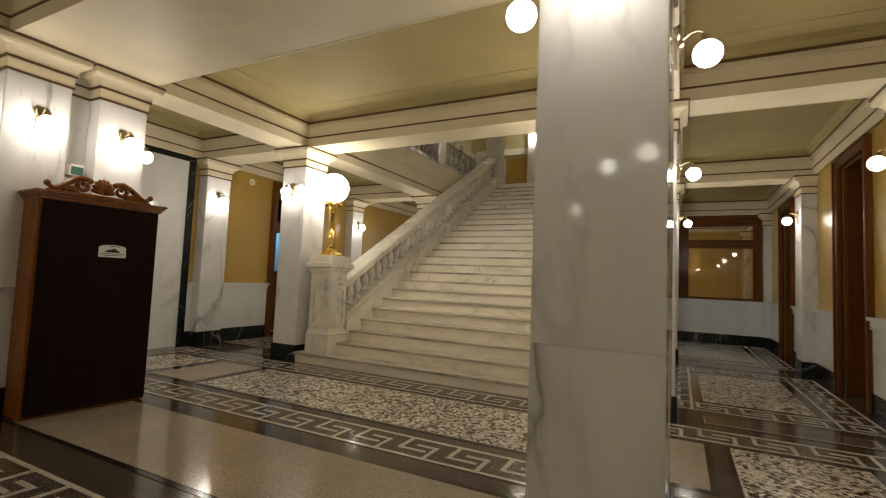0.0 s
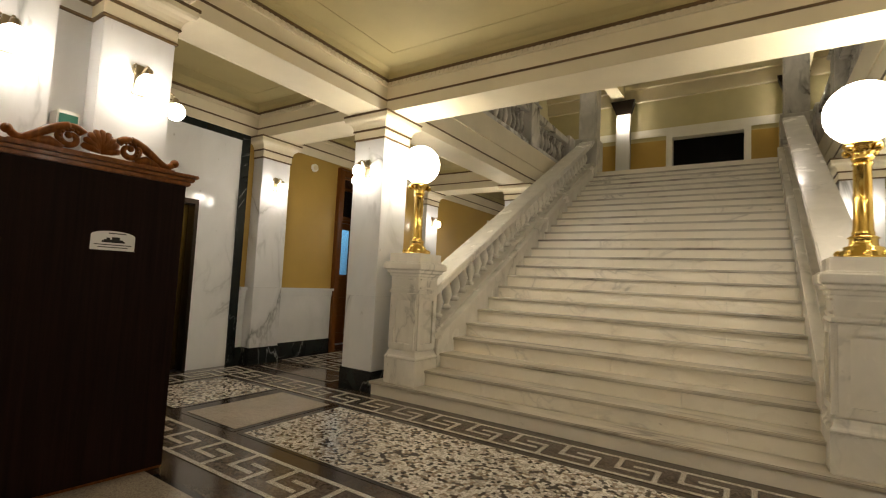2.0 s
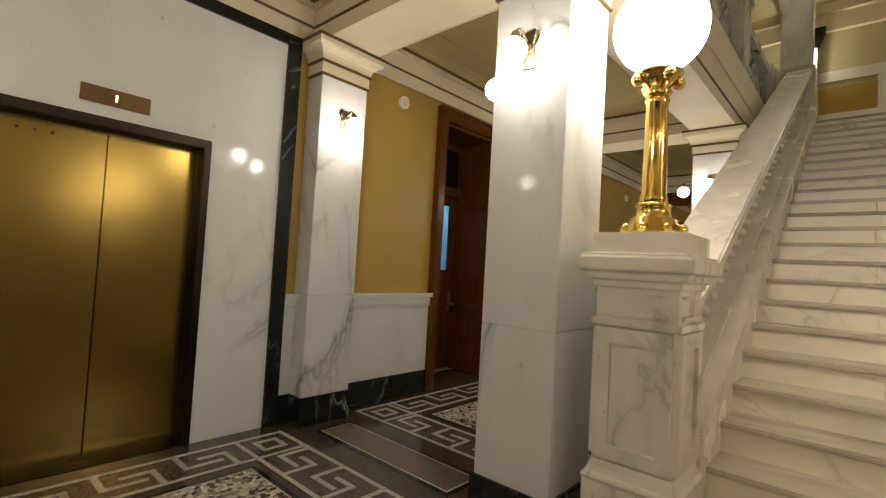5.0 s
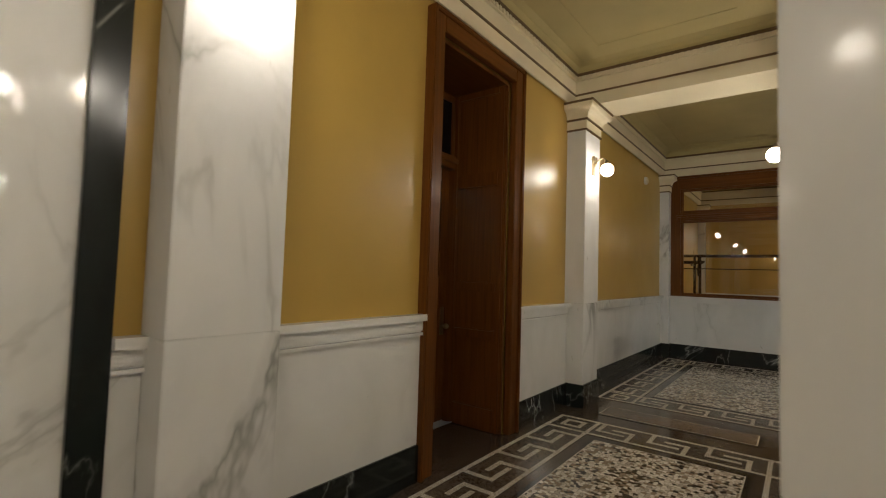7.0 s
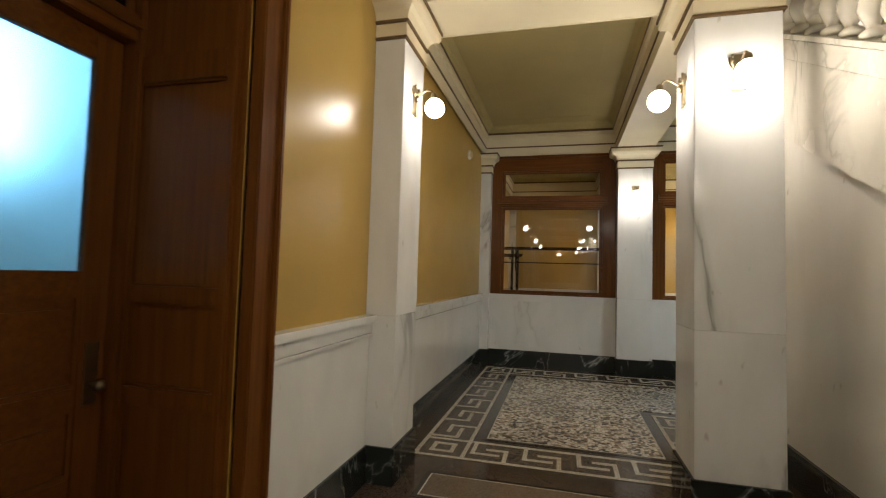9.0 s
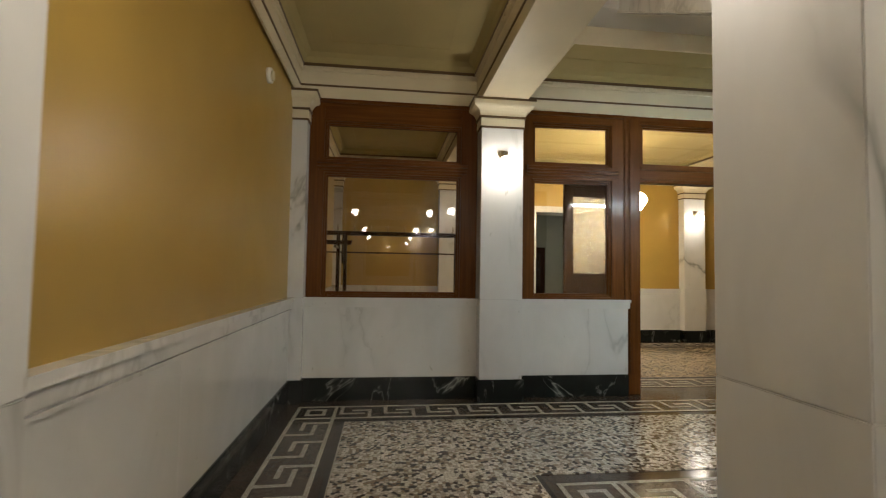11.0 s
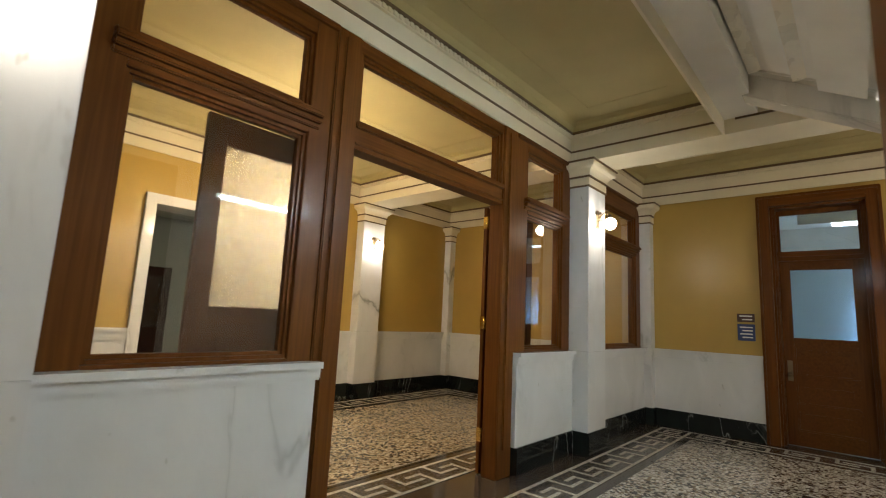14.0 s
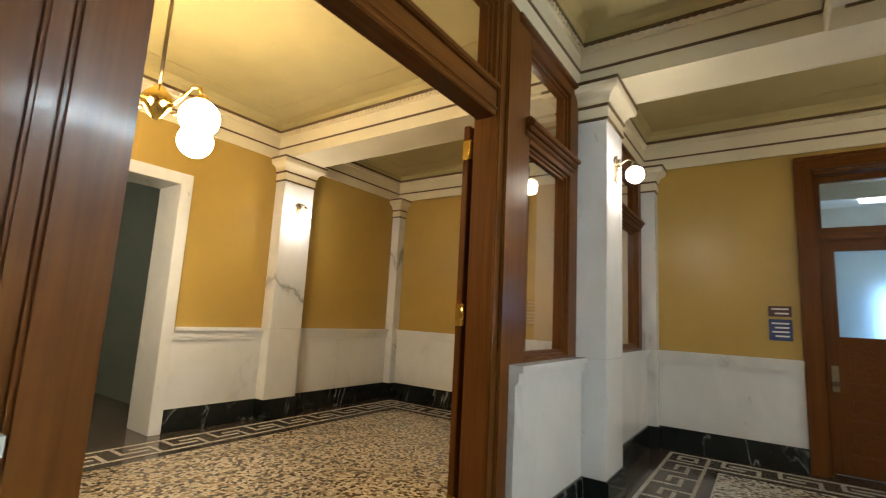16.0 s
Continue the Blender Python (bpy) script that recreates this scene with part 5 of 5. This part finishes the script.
for sg in (-1, 1):
    def arc(cy, cz, r0, r1, a0, a1, n, th0, th1, x=0.035):
        """A curl that winds from radius r0 to r1."""
        pts, rad = [], []
        for i in range(n):
            u = i / (n - 1)
            a, r = a0 + (a1 - a0) * u, r0 + (r1 - r0) * u
            pts.append((x, sg * (cy + r * math.cos(a)), cz + r * math.sin(a)))
            rad.append(th0 + (th1 - th0) * u)
        tube(crest, pts, rad, 8)
        ball(crest, *pts[-1], th1 * 1.6, 8, 6)
    arc(0.165, 2.205, 0.078, 0.018, 2.6, -5.2, 34, 0.028, 0.014)
    pts, rad = [], []
    for i in range(25):
        u = i / 24
        pts.append((0.035, sg * (0.17 + 0.29 * u), 2.275 - 0.15 * u + 0.012 * math.sin(2 * math.pi * u) + 0.06 * max(0.0, u - 0.75) * 4 * (u - 0.75) * 4))
        rad.append(0.032 - 0.010 * u)
    tube(crest, pts, rad, 8)
    ball(crest, 0.035, sg * 0.462, 2.182, 0.030, 12, 8)
    ball(crest, 0.05, sg * 0.462, 2.182, 0.022, 10, 8)
    for i in range(6):
        a = 2.2 - 0.55 * i
        ball(crest, 0.060, sg * (0.165 + 0.05 * math.cos(a)), 2.205 + 0.05 * math.sin(a), 0.010, 8, 6)
    tube(crest, [(0.03, sg * 0.20, 2.13), (0.035, sg * 0.27, 2.155), (0.03, sg * 0.33, 2.15), (0.03, sg * 0.39, 2.135)], [0.03, 0.036, 0.024, 0.012], 8)
for i in range(9):
    a = math.pi * (0.04 + 0.92 * i / 8)
    tube(crest, [(0.045, 0.0, 2.15), (0.065, 0.055 * math.cos(a), 2.155 + 0.075 * math.sin(a)), (0.045, 0.095 * math.cos(a), 2.16 + 0.125 * math.sin(a)), (0.025, 0.10 * math.cos(a), 2.16 + 0.14 * math.sin(a))], [0.012, 0.024, 0.022, 0.01], 8)
part("crest", crest, HONEYWOOD, cab, "carved scroll crest")
nb = bmesh.new()
outline = [(-0.03, 1.51), (0.22, 1.51), (0.22, 1.605)] + [(0.095 + 0.125 * math.cos(a), 1.605 + 0.032 * math.sin(a)) for a in (math.pi * i / 12 for i in range(1, 12))] + [(-0.03, 1.605)]
fa = [nb.verts.new((0.125, y, z)) for y, z in outline]
fb_ = [nb.verts.new((0.130, y, z)) for y, z in outline]
nb.faces.new(fa); nb.faces.new(fb_)
for i in range(len(outline)):
    k = (i + 1) % len(outline)
    nb.faces.new((fa[i], fa[k], fb_[k], fb_[i]))
note = part("notice", nb, PAPER, cab, "white printed notice plate")
for q in ((0.065, 0.165, 1.618, 1.624), (0.04, 0.15, 1.572, 1.58), (0.055, 0.075, 1.58, 1.592), (0.085, 0.13, 1.58, 1.597), (0.03, 0.16, 1.56, 1.572), (-0.01, 0.20, 1.543, 1.548), (0.01, 0.18, 1.527, 1.532)):
    boxpart("print_bar", DARK, note, (0.130, 0.1315, *q), "dark printed bar")

bn = thing("waste_bin", "dark brown wooden box beside the newel post", "bin", (-0.79, 6.1, 0.163))
boxpart("body", RACKWOOD, bn, (-0.055, 0.045, -0.1, 0.13, 0, 0.75), "", 0.012)
boxpart("lid", RACKWOOD, bn, (-0.06, 0.05, -0.105, 0.135, 0.75, 0.79), "", 0.01)

ex = thing("exit_sign", "small green exit sign fixed between the paired pillars", "sign", (-5.855, 2.49, 2.42))
boxpart("housing", WHITE, ex, (-0.085, 0.06, -0.065, 0.065, -0.06, 0.06), "white housing", 0.006)
boxpart("face", GREENPLASTIC, ex, (0.06, 0.063, -0.055, 0.055, -0.05, 0.035), "green sign face")

def disc_thing(name, label, cat, x, y, z, s, group):
    d = thing(name, label, cat, (x, y, z), group)
    bm = bmesh.new()
    tube(bm, [(0, 0, 0), (s * 0.035, 0, 0)], 0.07, 20)
    part("base", bm, WHITE, d)
    bm = bmesh.new()
    tube(bm, [(s * 0.035, 0, 0), (s * 0.055, 0, 0)], 0.045, 18)
    part("dome", bm, CREAM, d)
disc_thing("alarm_sounder", "round cream alarm sounder on the ochre wall", "alarm", XL - 0.03, 6.96, 3.37, 1, "alarm sounders")
disc_thing("alarm_sounder", "round cream alarm sounder on the ochre wall", "alarm", XL - 0.03, 13.75, 3.27, 1, "alarm sounders")

for name, label, mat, z0, z1 in (("door_sign", "small brown room sign by the door", BROWN_SIGN, 1.66, 1.78), ("notice_sign", "small blue sign by the door", BLUE_SIGN, 1.39, 1.63)):
    sg = thing(name, label, "sign", (XR + 0.03, 13.60, z0))
    boxpart("plate", mat, sg, (-0.012, 0.0, -0.11, 0.11, 0, z1 - z0), "", 0.003)
    h = z1 - z0
    for i in range(2 if h < 0.15 else 4):
        zz = h * (0.75 - 0.42 * i) if h < 0.15 else h * (0.82 - 0.2 * i)
        boxpart("print_bar", PAPER, sg, (-0.0135, -0.012, -0.08, 0.08 - 0.03 * (i % 2), zz - 0.012, zz + 0.006), "pale printed bar")

rack = thing("coat_rack", "dark wooden coat rack with hooks in the inner room", "coat rack", (-7.4, 16.1, 0.006))
for x in (-0.62, -0.52, 1.05):
    boxpart("post", RACKWOOD, rack, (x - 0.024, x + 0.024, -0.024, 0.024, 0, 1.99), "", 0.005)
for z, h in ((1.99, 0.06), (1.74, 0.02)):
    boxpart("rail", RACKWOOD, rack, (-0.95, 1.1, -0.03, 0.03, z, z + h), "", 0.006)
for x in (-0.55, 1.05):
    bm = bmesh.new(); tube(bm, [(x, 0, 1.6), (x, -0.1, 1.75), (x, 0, 1.8), (x, 0, 2.04)], 0.018)
    part("bracket", bm, RACKWOOD, rack)
for i in range(6):
    boxpart("shelf_slat", RACKWOOD, rack, (-0.95, -0.42, -0.06 - 0.055 * i, -0.04 - 0.055 * i, 1.90 - 0.012 * i, 1.915 - 0.012 * i), "", 0.003)
boxpart("shelf_bracket", RACKWOOD, rack, (-0.64, -0.615, -0.36, -0.024, 1.80, 1.835), "", 0.004)
for i in range(9):
    bm = bmesh.new()
    x = -0.85 + 0.23 * i
    tube(bm, [(x, -0.03, 2.06), (x, -0.09, 2.05), (x, -0.12, 2.09), (x, -0.11, 2.13)], 0.007, 6)
    part("hook", bm, OLDBRASS, rack, "metal hook")

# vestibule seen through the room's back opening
# The vestibule's dimness is put into its wall paint.
structure("wall_vestibule", [(-4.9, -4.7, YB + 0.45, YB + 4.5, 0, 3.4), (-1.4, -1.2, YB + 0.45, YB + 4.5, 0, 3.4), (-4.9, -1.2, YB + 4.3, YB + 4.5, 0, 3.4), (-4.9, -1.2, YB + 0.45, YB + 4.5, 3.4, 3.5)], GREENPAINT, "grey green vestibule walls, darkened in colour to read as dim", "wall")
vd = thing("vestibule_door", "dark wooden glazed doors at the vestibule's end", "door", (-3.9, YB + 4.24, 0))
for a, b in ((0.0, 0.75), (0.77, 1.52)):
    boxpart("leaf", DARKWOOD, vd, (a, b, 0, 0.05, 0, 2.3), "", 0.004)
    boxpart("pane", FROST, vd, (a + 0.14, b - 0.14, -0.006, 0.0, 1.0, 2.1), "pale glass pane")
vl = thing("vestibule_lamp", "lit opal globe lamp hanging in the vestibule", "lamp", (-3.75, YB + 2.0, 2.75))
bm = bmesh.new(); ball(bm, 0, 0, 0, 0.12, 16, 10)
part("globe", bm, LAMP, vl)
bm = bmesh.new(); tube(bm, [(0, 0, 0.11), (0, 0, 0.65)], 0.01)
part("stem", bm, OLDBRASS, vl)

tl = thing("tube_light", "lit fluorescent tube light under the stairs", "ceiling light", (-3.2, 12.047, 2.84))
boxpart("housing", WHITE, tl, (-0.62, 0.62, 0.0, 0.05, -0.05, 0.05), "white metal housing", 0.006)
# Unseen hood, added to keep the tube's light off soffit and ceiling.
boxpart("hood", WHITE, tl, (-0.63, 0.63, 0.05, 0.16, 0.03, 0.045), "added white hood that blocks the tube's upward light", 0.004)
boxpart("tube", STAIR_TUBE, tl, (-0.58, 0.58, 0.05, 0.085, -0.018, 0.018), "lit fluorescent tube", 0.012)
for f in (lambda x: x, mx):
    for x, y in ((f(-5.95), 10.6), (f(-5.45), 13.75)):
        u = thing("upper_sconce", "lit brass sconce on the upper column", "wall lamp", (x, y - 0.232, 7.45), "upper sconces")
        for sx in (-1, 1):
            bm = bmesh.new()
            ball(bm, sx * 0.16, -0.12, 0, 0.09, 16, 10)
            part("globe", bm, LAMP, u, "lit opal glass globe")
            bm = bmesh.new()
            tube(bm, [(0, 0, 0), (sx * 0.06, -0.06, 0.08), (sx * 0.13, -0.1, 0.13), (sx * 0.16, -0.12, 0.08)], 0.012)
            part("arm", bm, OLDBRASS, u)
